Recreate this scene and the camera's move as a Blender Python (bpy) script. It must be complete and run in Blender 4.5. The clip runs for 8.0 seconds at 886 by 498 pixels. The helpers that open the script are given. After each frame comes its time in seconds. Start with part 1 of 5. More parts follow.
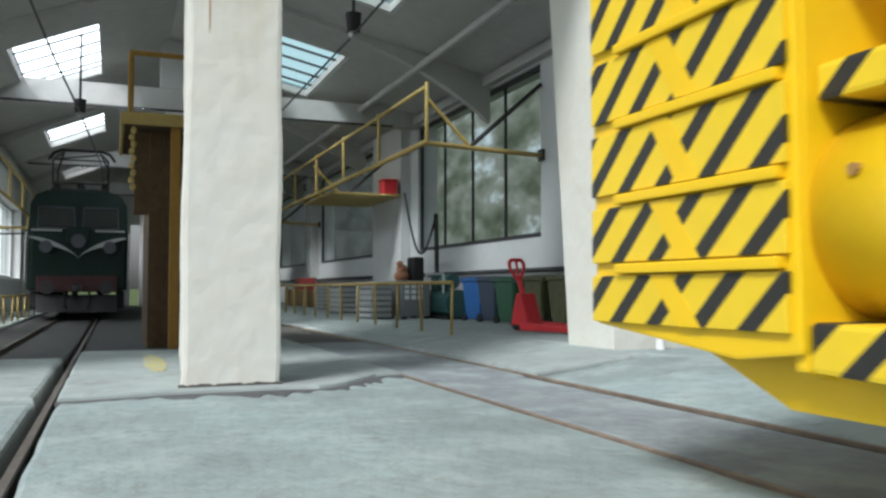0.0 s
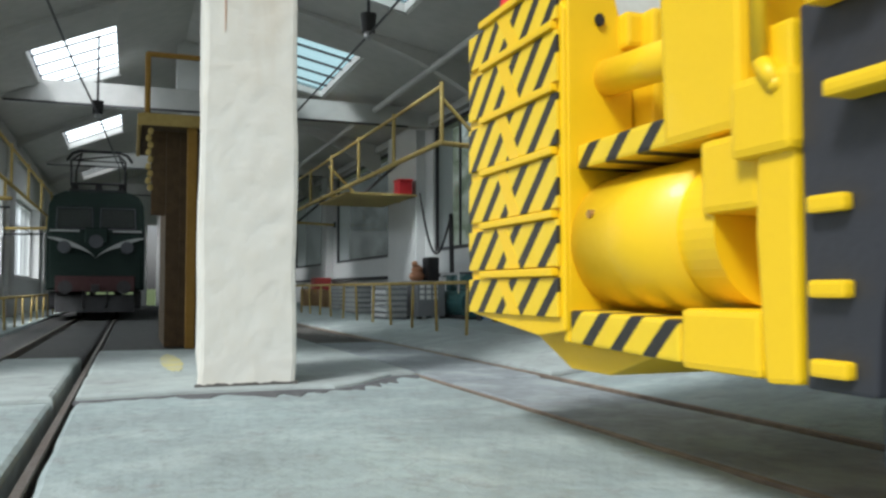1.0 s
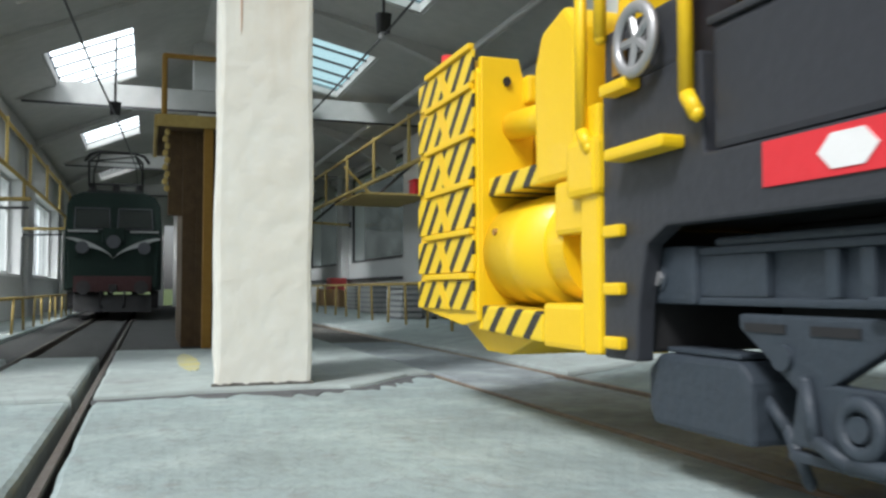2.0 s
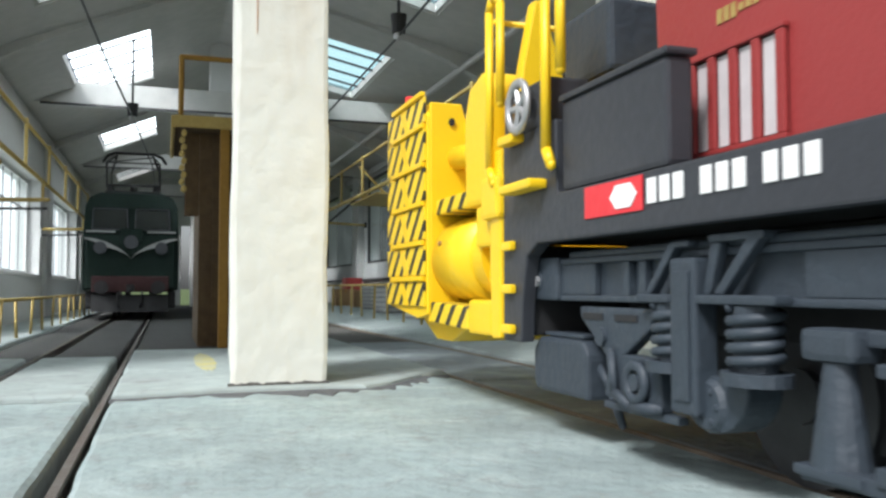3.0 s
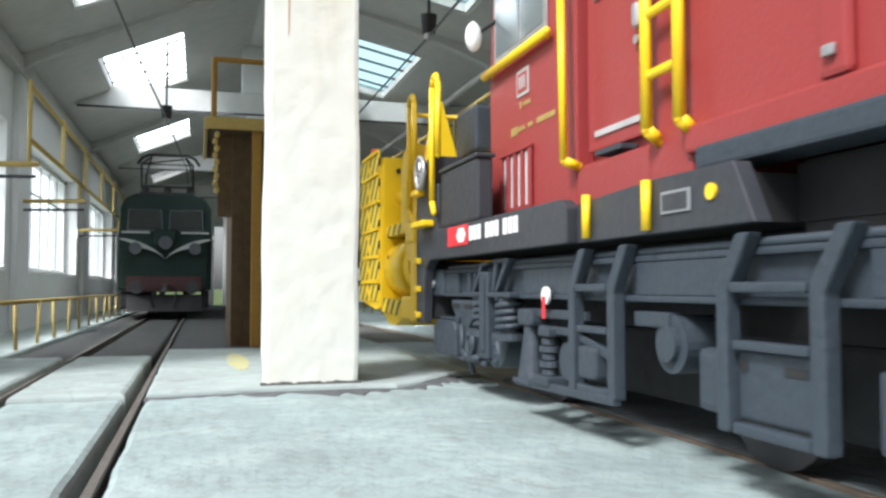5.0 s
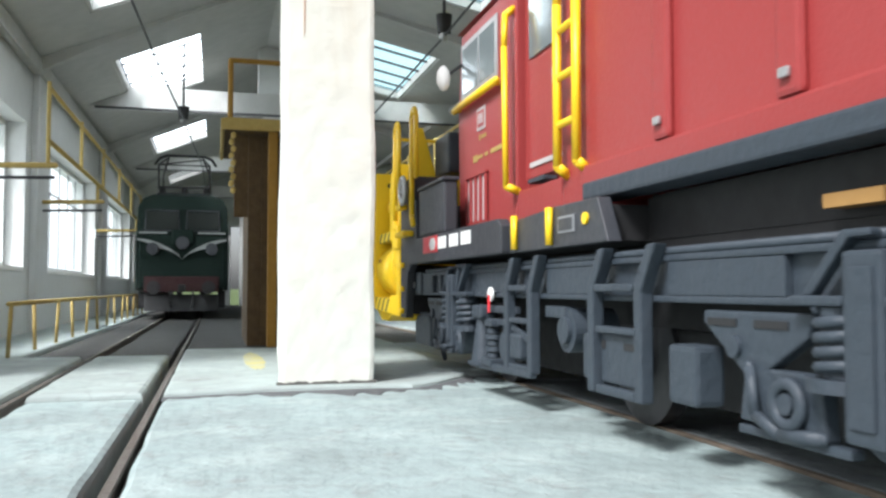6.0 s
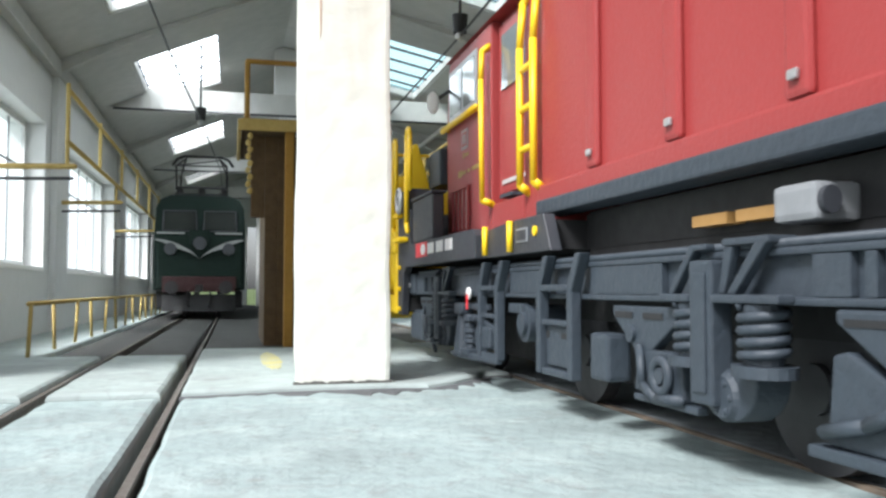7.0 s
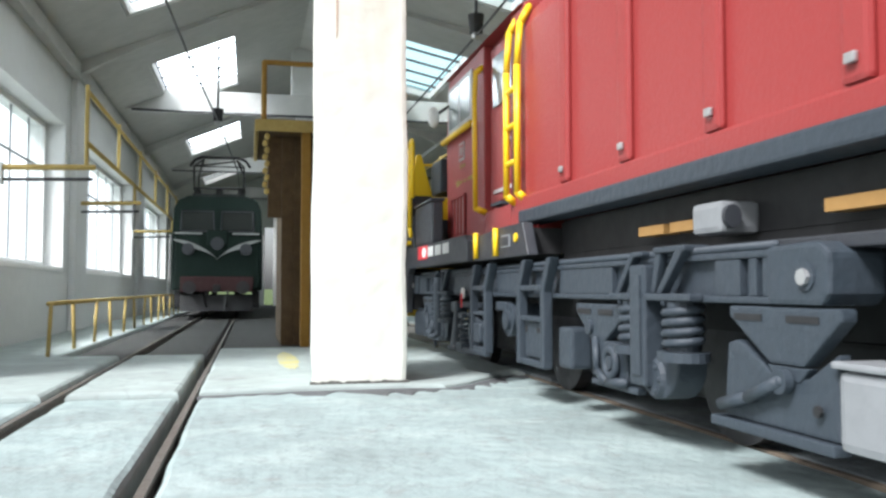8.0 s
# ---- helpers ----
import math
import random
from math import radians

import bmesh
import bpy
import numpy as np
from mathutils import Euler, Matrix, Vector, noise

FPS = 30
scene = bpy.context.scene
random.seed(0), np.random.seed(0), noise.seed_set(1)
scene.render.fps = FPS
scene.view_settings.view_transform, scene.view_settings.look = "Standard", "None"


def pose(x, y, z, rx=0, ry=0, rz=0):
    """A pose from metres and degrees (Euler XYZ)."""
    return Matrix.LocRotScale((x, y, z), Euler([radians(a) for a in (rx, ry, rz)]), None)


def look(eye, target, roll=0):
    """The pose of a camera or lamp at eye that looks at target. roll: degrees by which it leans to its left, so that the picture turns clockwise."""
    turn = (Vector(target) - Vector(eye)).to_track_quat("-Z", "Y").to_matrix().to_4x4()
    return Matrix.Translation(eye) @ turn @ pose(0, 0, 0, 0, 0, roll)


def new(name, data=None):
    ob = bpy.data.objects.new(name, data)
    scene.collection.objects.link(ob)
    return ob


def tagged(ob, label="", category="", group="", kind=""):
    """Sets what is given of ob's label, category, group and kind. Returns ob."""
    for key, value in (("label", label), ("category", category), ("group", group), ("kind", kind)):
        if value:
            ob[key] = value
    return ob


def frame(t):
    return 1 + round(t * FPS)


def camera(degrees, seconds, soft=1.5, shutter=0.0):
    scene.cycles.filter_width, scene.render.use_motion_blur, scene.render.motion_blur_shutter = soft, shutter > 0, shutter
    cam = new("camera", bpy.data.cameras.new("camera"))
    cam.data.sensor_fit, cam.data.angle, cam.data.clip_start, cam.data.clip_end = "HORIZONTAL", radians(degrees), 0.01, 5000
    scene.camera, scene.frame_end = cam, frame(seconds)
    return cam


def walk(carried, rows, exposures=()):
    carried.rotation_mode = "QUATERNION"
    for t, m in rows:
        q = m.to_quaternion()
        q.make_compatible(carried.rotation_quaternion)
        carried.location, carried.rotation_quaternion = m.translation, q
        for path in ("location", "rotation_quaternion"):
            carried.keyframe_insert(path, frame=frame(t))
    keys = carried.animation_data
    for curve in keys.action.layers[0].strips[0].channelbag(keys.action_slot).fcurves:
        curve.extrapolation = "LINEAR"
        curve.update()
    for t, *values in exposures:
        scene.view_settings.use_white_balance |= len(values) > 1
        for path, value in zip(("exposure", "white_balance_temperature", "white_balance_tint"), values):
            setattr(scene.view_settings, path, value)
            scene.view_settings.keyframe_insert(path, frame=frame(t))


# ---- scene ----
U = 1 / 87  # the place is a scale model: one model metre is 1/87 m
TRACK_X = 3.87

cam = camera(55.2, 8.0, soft=2.6, shutter=0.5)


def cam_pose(yaw):
    return pose(0, 0, 1.0 * U, 90 + 2.7, 0, yaw)


walk(cam, [(0.0, cam_pose(-21.2)), (2.0, cam_pose(-19.15)), (4.0, cam_pose(-17.08)), (6.0, cam_pose(-15.0)), (8.0, cam_pose(-12.82))],
     exposures=[(t, e, 6200, 10) for t, e in ((0.0, 0.39), (1.5, 0.39), (3.0, 0.78), (3.8, 0.93), (4.5, 1.04), (6.5, 1.2), (8.0, 1.26))])

# ---- light ----
world = bpy.data.worlds.new("sky")
scene.world = world
world.use_nodes = True
wn = world.node_tree.nodes
sky = wn.new("ShaderNodeTexSky")
sky.sky_type = "NISHITA"
sky.sun_disc = False
SUN_EL, SUN_AZ = 48, 234
sky.sun_elevation, sky.sun_rotation = radians(SUN_EL), radians(SUN_AZ)
sky.dust_density, sky.air_density = 3.0, 1.0
wn["Background"].inputs["Strength"].default_value = 0.08
haze = wn.new("ShaderNodeHueSaturation")
haze.inputs["Saturation"].default_value = 0.3
world.node_tree.links.new(sky.outputs["Color"], haze.inputs["Color"])
world.node_tree.links.new(haze.outputs["Color"], wn["Background"].inputs["Color"])
sun_data = bpy.data.lights.new("sun", "SUN")
sun_data.energy, sun_data.angle, sun_data.color = 2.45, radians(14), (1.0, 0.98, 0.96)
sun = new("sun", sun_data)
sd = Vector((math.sin(radians(SUN_AZ)) * math.cos(radians(SUN_EL)), math.cos(radians(SUN_AZ)) * math.cos(radians(SUN_EL)), math.sin(radians(SUN_EL))))
sun.matrix_world = look(sd * 2, (0, 0, 0))


# ---- materials ----
def mat(name, color, rough=0.6, metal=0.0, grain=8.0, blotch=0.6, vary=0.12, bump=0.15, dark=None, spot=0.0, coat=0.0):
    """Procedural paint: base colour with fine grain and large blotches; dark: the colour of the stains."""
    m = bpy.data.materials.new(name)
    m.use_nodes = True
    n, l = m.node_tree.nodes, m.node_tree.links
    b = n["Principled BSDF"]
    tc, mp = n.new("ShaderNodeTexCoord"), n.new("ShaderNodeMapping")
    mp.inputs["Scale"].default_value = (1 / U,) * 3
    l.new(tc.outputs["Object"], mp.inputs["Vector"])
    fine, big = n.new("ShaderNodeTexNoise"), n.new("ShaderNodeTexNoise")
    for tex, s, d in ((fine, grain, 6), (big, blotch, 4)):
        tex.inputs["Scale"].default_value, tex.inputs["Detail"].default_value = s, d
        l.new(mp.outputs["Vector"], tex.inputs["Vector"])
    dark = dark or tuple(c * 0.55 for c in color)
    r1, r2 = n.new("ShaderNodeValToRGB"), n.new("ShaderNodeValToRGB")
    r1.color_ramp.elements[0].position, r1.color_ramp.elements[1].position = 0.35, 0.7
    r2.color_ramp.elements[0].position, r2.color_ramp.elements[1].position = 0.4, 0.72
    l.new(fine.outputs["Fac"], r1.inputs["Fac"])
    l.new(big.outputs["Fac"], r2.inputs["Fac"])
    mix1, mix2 = n.new("ShaderNodeMix"), n.new("ShaderNodeMix")
    for mx in (mix1, mix2):
        mx.data_type = "RGBA"
    s1, s2 = n.new("ShaderNodeMath"), n.new("ShaderNodeMath")
    for s, k in ((s1, vary), (s2, vary * 1.3 + spot)):
        s.operation = "MULTIPLY"
        s.inputs[1].default_value = k
    l.new(r1.outputs["Color"], s1.inputs[0])
    l.new(r2.outputs["Color"], s2.inputs[0])
    mix1.inputs["A"].default_value, mix1.inputs["B"].default_value = (*color, 1), (*dark, 1)
    mix2.inputs["B"].default_value = (*dark, 1)
    l.new(s1.outputs[0], mix1.inputs["Factor"])
    l.new(mix1.outputs["Result"], mix2.inputs["A"])
    l.new(s2.outputs[0], mix2.inputs["Factor"])
    l.new(mix2.outputs["Result"], b.inputs["Base Color"])
    rr = n.new("ShaderNodeMapRange")
    rr.inputs["To Min"].default_value, rr.inputs["To Max"].default_value = max(rough - 0.1, 0.05), min(rough + 0.12, 1)
    l.new(fine.outputs["Fac"], rr.inputs["Value"])
    l.new(rr.outputs["Result"], b.inputs["Roughness"])
    b.inputs["Metallic"].default_value = metal
    b.inputs["Coat Weight"].default_value = coat
    bp = n.new("ShaderNodeBump")
    bp.inputs["Strength"].default_value, bp.inputs["Distance"].default_value = bump, 0.05 * U
    l.new(fine.outputs["Fac"], bp.inputs["Height"])
    l.new(bp.outputs["Normal"], b.inputs["Normal"])
    return m


def cracked(m, scale=0.35):
    """Adds thin dark cracks and pitting to a concrete material."""
    n, l = m.node_tree.nodes, m.node_tree.links
    b = n["Principled BSDF"]
    base = b.inputs["Base Color"].links[0].from_socket
    tc, mp = n.new("ShaderNodeTexCoord"), n.new("ShaderNodeMapping")
    mp.inputs["Scale"].default_value = (1 / U,) * 3
    l.new(tc.outputs["Object"], mp.inputs["Vector"])
    ns, vm = n.new("ShaderNodeTexNoise"), n.new("ShaderNodeVectorMath")
    ns.inputs["Scale"].default_value, ns.inputs["Detail"].default_value = 1.6, 6
    l.new(mp.outputs["Vector"], ns.inputs["Vector"])
    vm.operation = "MULTIPLY_ADD"
    vm.inputs[1].default_value = (1.3, 1.3, 0)
    l.new(ns.outputs["Color"], vm.inputs[0])
    l.new(mp.outputs["Vector"], vm.inputs[2])
    vo = n.new("ShaderNodeTexVoronoi")
    vo.feature = "DISTANCE_TO_EDGE"
    vo.inputs["Scale"].default_value = scale
    l.new(vm.outputs["Vector"], vo.inputs["Vector"])
    lt, pit, mk, mx = n.new("ShaderNodeMapRange"), n.new("ShaderNodeTexNoise"), n.new("ShaderNodeMapRange"), n.new("ShaderNodeMix")
    lt.inputs["From Min"].default_value, lt.inputs["From Max"].default_value = 0.002, 0.013
    lt.inputs["To Min"].default_value, lt.inputs["To Max"].default_value = 0.25, 0.0
    l.new(vo.outputs["Distance"], lt.inputs["Value"])
    pit.inputs["Scale"].default_value, pit.inputs["Detail"].default_value = 3.4, 6
    pit.inputs["Roughness"].default_value = 0.62
    l.new(mp.outputs["Vector"], pit.inputs["Vector"])
    mk.inputs["From Min"].default_value, mk.inputs["From Max"].default_value = 0.57, 0.68
    mk.inputs["To Max"].default_value = 0.5
    l.new(pit.outputs["Fac"], mk.inputs["Value"])
    pale, pm_, px_ = n.new("ShaderNodeTexNoise"), n.new("ShaderNodeMapRange"), n.new("ShaderNodeMix")
    pale.inputs["Scale"].default_value, pale.inputs["Detail"].default_value = 1.5, 5
    l.new(mp.outputs["Vector"], pale.inputs["Vector"])
    pm_.inputs["From Min"].default_value, pm_.inputs["From Max"].default_value, pm_.inputs["To Max"].default_value = 0.50, 0.64, 0.4
    l.new(pale.outputs["Fac"], pm_.inputs["Value"])
    px_.data_type = "RGBA"
    px_.inputs["B"].default_value = (0.40, 0.47, 0.455, 1)
    l.new(pm_.outputs["Result"], px_.inputs["Factor"])
    l.new(base, px_.inputs["A"])
    base = px_.outputs["Result"]
    first = b.inputs["Normal"].links[0].from_socket
    b2 = n.new("ShaderNodeBump")
    b2.inputs["Strength"].default_value, b2.inputs["Distance"].default_value = 0.3, 0.09 * U
    l.new(pit.outputs["Fac"], b2.inputs["Height"])
    l.new(first, b2.inputs["Normal"])
    l.new(b2.outputs["Normal"], b.inputs["Normal"])
    ad = n.new("ShaderNodeMath")
    ad.operation, ad.use_clamp = "MAXIMUM", True
    l.new(lt.outputs["Result"], ad.inputs[0])
    l.new(mk.outputs["Result"], ad.inputs[1])
    mx.data_type = "RGBA"
    mx.inputs["B"].default_value = (0.19, 0.195, 0.185, 1)
    l.new(ad.outputs[0], mx.inputs["Factor"])
    l.new(base, mx.inputs["A"])
    l.new(mx.outputs["Result"], b.inputs["Base Color"])
    return m


def streaked(m):
    """Adds faint brown runs down a plastered face."""
    n, l = m.node_tree.nodes, m.node_tree.links
    b = n["Principled BSDF"]
    base = b.inputs["Base Color"].links[0].from_socket
    tc, mp = n.new("ShaderNodeTexCoord"), n.new("ShaderNodeMapping")
    mp.inputs["Scale"].default_value = (2.2 / U, 2.2 / U, 0.4 / U)
    l.new(tc.outputs["Object"], mp.inputs["Vector"])
    ns, rg, mx = n.new("ShaderNodeTexNoise"), n.new("ShaderNodeMapRange"), n.new("ShaderNodeMix")
    ns.inputs["Scale"].default_value, ns.inputs["Detail"].default_value = 1.0, 5
    l.new(mp.outputs["Vector"], ns.inputs["Vector"])
    rg.inputs["From Min"].default_value, rg.inputs["From Max"].default_value, rg.inputs["To Max"].default_value = 0.58, 0.75, 0.4
    l.new(ns.outputs["Fac"], rg.inputs["Value"])
    mx.data_type = "RGBA"
    mx.inputs["B"].default_value = (0.50, 0.42, 0.30, 1)
    l.new(rg.outputs["Result"], mx.inputs["Factor"])
    l.new(base, mx.inputs["A"])
    l.new(mx.outputs["Result"], b.inputs["Base Color"])
    return m


def striped(name):
    """Yellow plate with slanting black bands, painted."""
    m = mat(name, (0.85, 0.60, 0.02), 0.45, vary=0.1)
    n, l = m.node_tree.nodes, m.node_tree.links
    b = n["Principled BSDF"]
    base = b.inputs["Base Color"].links[0].from_socket
    tc, sep = n.new("ShaderNodeTexCoord"), n.new("ShaderNodeSeparateXYZ")
    l.new(tc.outputs["Object"], sep.inputs["Vector"])
    zs = n.new("ShaderNodeMath")
    zs.operation, zs.inputs[1].default_value = "MULTIPLY", 1.1
    add, sc, fr, gt = (n.new("ShaderNodeMath") for _ in range(4))
    l.new(sep.outputs["Z"], zs.inputs[0])
    add.operation = "ADD"
    l.new(sep.outputs["Y"], add.inputs[0])
    l.new(zs.outputs[0], add.inputs[1])
    sc.operation, sc.inputs[1].default_value = "MULTIPLY", 1 / U / 0.31
    l.new(add.outputs[0], sc.inputs[0])
    fr.operation = "FRACT"
    l.new(sc.outputs[0], fr.inputs[0])
    gt.operation, gt.inputs[1].default_value = "GREATER_THAN", 0.62
    l.new(fr.outputs[0], gt.inputs[0])
    mx = n.new("ShaderNodeMix")
    mx.data_type = "RGBA"
    l.new(gt.outputs[0], mx.inputs["Factor"])
    l.new(base, mx.inputs["A"])
    mx.inputs["B"].default_value = (0.025, 0.025, 0.022, 1)
    l.new(mx.outputs["Result"], b.inputs["Base Color"])
    return m


def glass(name, tint=(0.9, 0.95, 0.95), rough=0.02):
    m = bpy.data.materials.new(name)
    m.use_nodes = True
    b = m.node_tree.nodes["Principled BSDF"]
    b.inputs["Base Color"].default_value = (*tint, 1)
    b.inputs["Transmission Weight"].default_value = 1.0
    b.inputs["Roughness"].default_value = rough
    b.inputs["IOR"].default_value = 1.05
    return m


M = dict(
    concrete=mat("apron_concrete", (0.30, 0.375, 0.37), 0.92, grain=7, blotch=0.55, vary=0.35, bump=0.6, dark=(0.18, 0.215, 0.21), spot=0.35),
    slab=mat("hall_concrete", (0.31, 0.365, 0.35), 0.9, grain=5, blotch=0.5, vary=0.3, bump=0.4, dark=(0.26, 0.27, 0.26)),
    # floor concrete with the shed's inner shade put into its colour
    shadefloor=mat("shaded_concrete", (0.042, 0.042, 0.040), 0.85, grain=6, blotch=0.7, vary=0.4, bump=0.4, dark=(0.025, 0.025, 0.023)),
    plaster=mat("white_plaster", (0.70, 0.715, 0.65), 0.9, grain=4, blotch=0.9, vary=0.2, bump=0.45, dark=(0.60, 0.55, 0.44)),
    wall=mat("grey_wall_plaster", (0.57, 0.58, 0.57), 0.9, grain=5, blotch=0.4, vary=0.14, bump=0.3, dark=(0.42, 0.43, 0.42)),
    roof=mat("grey_roof_boards", (0.46, 0.46, 0.44), 0.9, grain=3, blotch=0.3, vary=0.2, bump=0.3, dark=(0.26, 0.26, 0.25)),
    winframe=mat("window_frame", (0.72, 0.73, 0.72), 0.6, vary=0.1),
    darkmetal=mat("dark_metal", (0.03, 0.03, 0.033), 0.5, vary=0.2),
    rail=mat("rusty_rail", (0.12, 0.112, 0.098), 0.65, metal=0.2, grain=12, vary=0.45, bump=0.4, dark=(0.09, 0.065, 0.05)),
    yellow=mat("yellow_plastic", (0.86, 0.56, 0.004), 0.45, grain=22, vary=0.03, bump=0.0, dark=(0.60, 0.38, 0.01), coat=0.1),
    # worn yellow, paled towards tan: the shed's haze is put into the colour
    dullyellow=mat("worn_hazed_yellow_paint", (0.43, 0.32, 0.10), 0.7, grain=14, vary=0.35, bump=0.3, dark=(0.25, 0.16, 0.04)),
    stripes=striped("warning_stripes"),
    grey=mat("frame_grey", (0.032, 0.035, 0.042), 0.5, grain=14, vary=0.15, bump=0.12, dark=(0.025, 0.026, 0.03)),
    bogie=mat("bogie_grey", (0.031, 0.043, 0.056), 0.58, grain=14, vary=0.25, bump=0.25, dark=(0.035, 0.04, 0.05)),
    black=mat("matt_black", (0.015, 0.015, 0.016), 0.7, vary=0.2),
    red=mat("red_body_paint", (0.285, 0.036, 0.035), 0.5, grain=30, blotch=0.5, vary=0.12, bump=0.12, dark=(0.30, 0.03, 0.028)),
    brightred=mat("bright_red_paint", (0.70, 0.03, 0.04), 0.5, vary=0.1),
    white=mat("white_paint", (0.82, 0.82, 0.80), 0.5, vary=0.06),
    silver=mat("brushed_silver", (0.50, 0.50, 0.50), 0.4, metal=0.7, vary=0.2),
    ochre=mat("ochre_bar", (0.36, 0.20, 0.06), 0.6, vary=0.25),
    # dark green, lowered further: the shed's shade is put into the paint
    green=mat("shaded_dark_green_paint", (0.005, 0.013, 0.010), 0.75, vary=0.25, dark=(0.009, 0.019, 0.015)),
    wood=mat("brown_boards", (0.085, 0.05, 0.018), 0.8, grain=9, vary=0.4, bump=0.4, dark=(0.035, 0.02, 0.008)),
    orange=mat("orange_timber", (0.30, 0.16, 0.02), 0.75, grain=10, vary=0.3),
    blue=mat("blue_plastic", (0.015, 0.13, 0.42), 0.5, vary=0.15),
    navy=mat("dark_blue_plastic", (0.04, 0.06, 0.10), 0.5, vary=0.15),
    bingreen=mat("green_plastic", (0.03, 0.12, 0.06), 0.5, vary=0.15),
    olive=mat("olive_plastic", (0.12, 0.12, 0.05), 0.6, vary=0.4, dark=(0.05, 0.06, 0.03)),
    crate=mat("pale_grey_crate", (0.42, 0.43, 0.42), 0.7, vary=0.2),
    cardboard=mat("cardboard", (0.32, 0.20, 0.10), 0.8, vary=0.2),
    teal=mat("teal_machine_paint", (0.03, 0.10, 0.10), 0.5, vary=0.25),
    skin=mat("painted_orange_brown", (0.50, 0.23, 0.12), 0.6, vary=0.15),
    grass=mat("grass", (0.09, 0.13, 0.035), 0.95, grain=9, blotch=0.4, vary=0.4, bump=0.8, dark=(0.04, 0.06, 0.02)),
    gravel=mat("dark_ballast", (0.12, 0.115, 0.10), 0.95, grain=9, vary=0.5, bump=1.0, dark=(0.04, 0.04, 0.035)),
    pane=glass("window_glass"),
)


cracked(M["concrete"])
cracked(M["slab"])
M["skyglass"] = glass("dirty_skylight_glass", (0.42, 0.60, 0.60))
M["sandrail"] = mat("sandy_rail", (0.27, 0.215, 0.16), 0.75, grain=6, blotch=0.7, vary=0.5, bump=0.4, dark=(0.10, 0.08, 0.065))
M["tank"] = mat("tank_grey", (0.24, 0.25, 0.26), 0.45, vary=0.2)
M["bed"] = cracked(mat("bed_concrete", (0.27, 0.31, 0.32), 0.92, grain=7, blotch=0.5, vary=0.4, bump=0.6, dark=(0.14, 0.155, 0.165)))
streaked(M["plaster"])


# ---- mesh helpers: all sizes in model metres ----
def box(bm, x0, x1, y0, y1, z0, z1, bev=0.0):
    vs = [bm.verts.new((x, y, z)) for z in (z0, z1) for y in (y0, y1) for x in (x0, x1)]
    fs = [bm.faces.new([vs[i] for i in q]) for q in ((0, 2, 3, 1), (4, 5, 7, 6), (0, 1, 5, 4), (2, 6, 7, 3), (0, 4, 6, 2), (1, 3, 7, 5))]
    if bev:
        es = list({e for f in fs for e in f.edges})
        bmesh.ops.bevel(bm, geom=es, offset=bev, segments=2, affect="EDGES", profile=0.6)
    return bm


def rod(bm, p, q, r, seg=10, r2=None):
    p, q = Vector(p), Vector(q)
    m = Matrix.Translation((p + q) / 2) @ (q - p).to_track_quat("Z", "Y").to_matrix().to_4x4()
    bmesh.ops.create_cone(bm, cap_ends=True, segments=seg, radius1=r, radius2=r if r2 is None else r2, depth=(q - p).length, matrix=m)
    return bm


def pipe(bm, pts, r, seg=8, closed=False):
    """A bent tube along points, with a ball at each bend."""
    pairs = list(zip(pts, pts[1:])) + ([(pts[-1], pts[0])] if closed else [])
    for p, q in pairs:
        rod(bm, p, q, r, seg)
    for p in pts:
        bmesh.ops.create_icosphere(bm, subdivisions=1, radius=r * 1.04, matrix=Matrix.Translation(p))
    return bm


def prism(bm, pts, axis, a, b, bev=0.0):
    """An outline in two axes drawn out along the third: axis 'x' takes (y, z), 'y' takes (x, z), 'z' takes (x, y)."""
    def place(p, k):
        return {"x": (k, p[0], p[1]), "y": (p[0], k, p[1]), "z": (p[0], p[1], k)}[axis]
    lo, hi = [bm.verts.new(place(p, a)) for p in pts], [bm.verts.new(place(p, b)) for p in pts]
    n = len(pts)
    fs = [bm.faces.new(lo), bm.faces.new(hi)] + [bm.faces.new((lo[i], lo[(i + 1) % n], hi[(i + 1) % n], hi[i])) for i in range(n)]
    bmesh.ops.recalc_face_normals(bm, faces=fs)
    if bev:
        es = list({e for f in fs for e in f.edges})
        bmesh.ops.bevel(bm, geom=es, offset=bev, segments=2, affect="EDGES", profile=0.6)
    return bm


def B():
    return bmesh.new()


def ball(bm, p, r, sx=1, sy=1, sz=1, sub=2):
    bmesh.ops.create_icosphere(bm, subdivisions=sub, radius=r, matrix=Matrix.Translation(p) @ Matrix.Diagonal((sx, sy, sz, 1)))
    return bm


def part(name, bm, material, parent=None, label="", smooth=False):
    bmesh.ops.scale(bm, vec=(U, U, U), verts=bm.verts)
    bmesh.ops.recalc_face_normals(bm, faces=bm.faces)
    me = bpy.data.meshes.new(name)
    bm.to_mesh(me)
    bm.free()
    me.materials.append(material)
    if smooth:
        me.shade_smooth()
    ob = new(name, me)
    if parent:
        ob.parent = parent
    if label:
        ob["label"] = label
    return ob


def at(ob, x, y, z, rx=0, ry=0, rz=0):
    ob.matrix_basis = pose(x * U, y * U, z * U, rx, ry, rz)
    return ob


def thing(name, x=0, y=0, z=0, rz=0):
    return at(new(name), x, y, z, rz=rz)


def struct(ob, label, category):
    return tagged(ob, label, category, kind="structure")


# ---- ground, floors, tracks ----
FRONT = 9.1      # plane of the gate wall
LW, RW = -4.1, 9.5
END = 56.0

g = part("ground", box(B(), -3000, 3000, -3000, 3000, -0.4, -0.25), M["grass"])
struct(g, "rough green grass ground around the model shed", "ground")

LR = (-1.72, -0.55)                                  # rails of the shed track in front
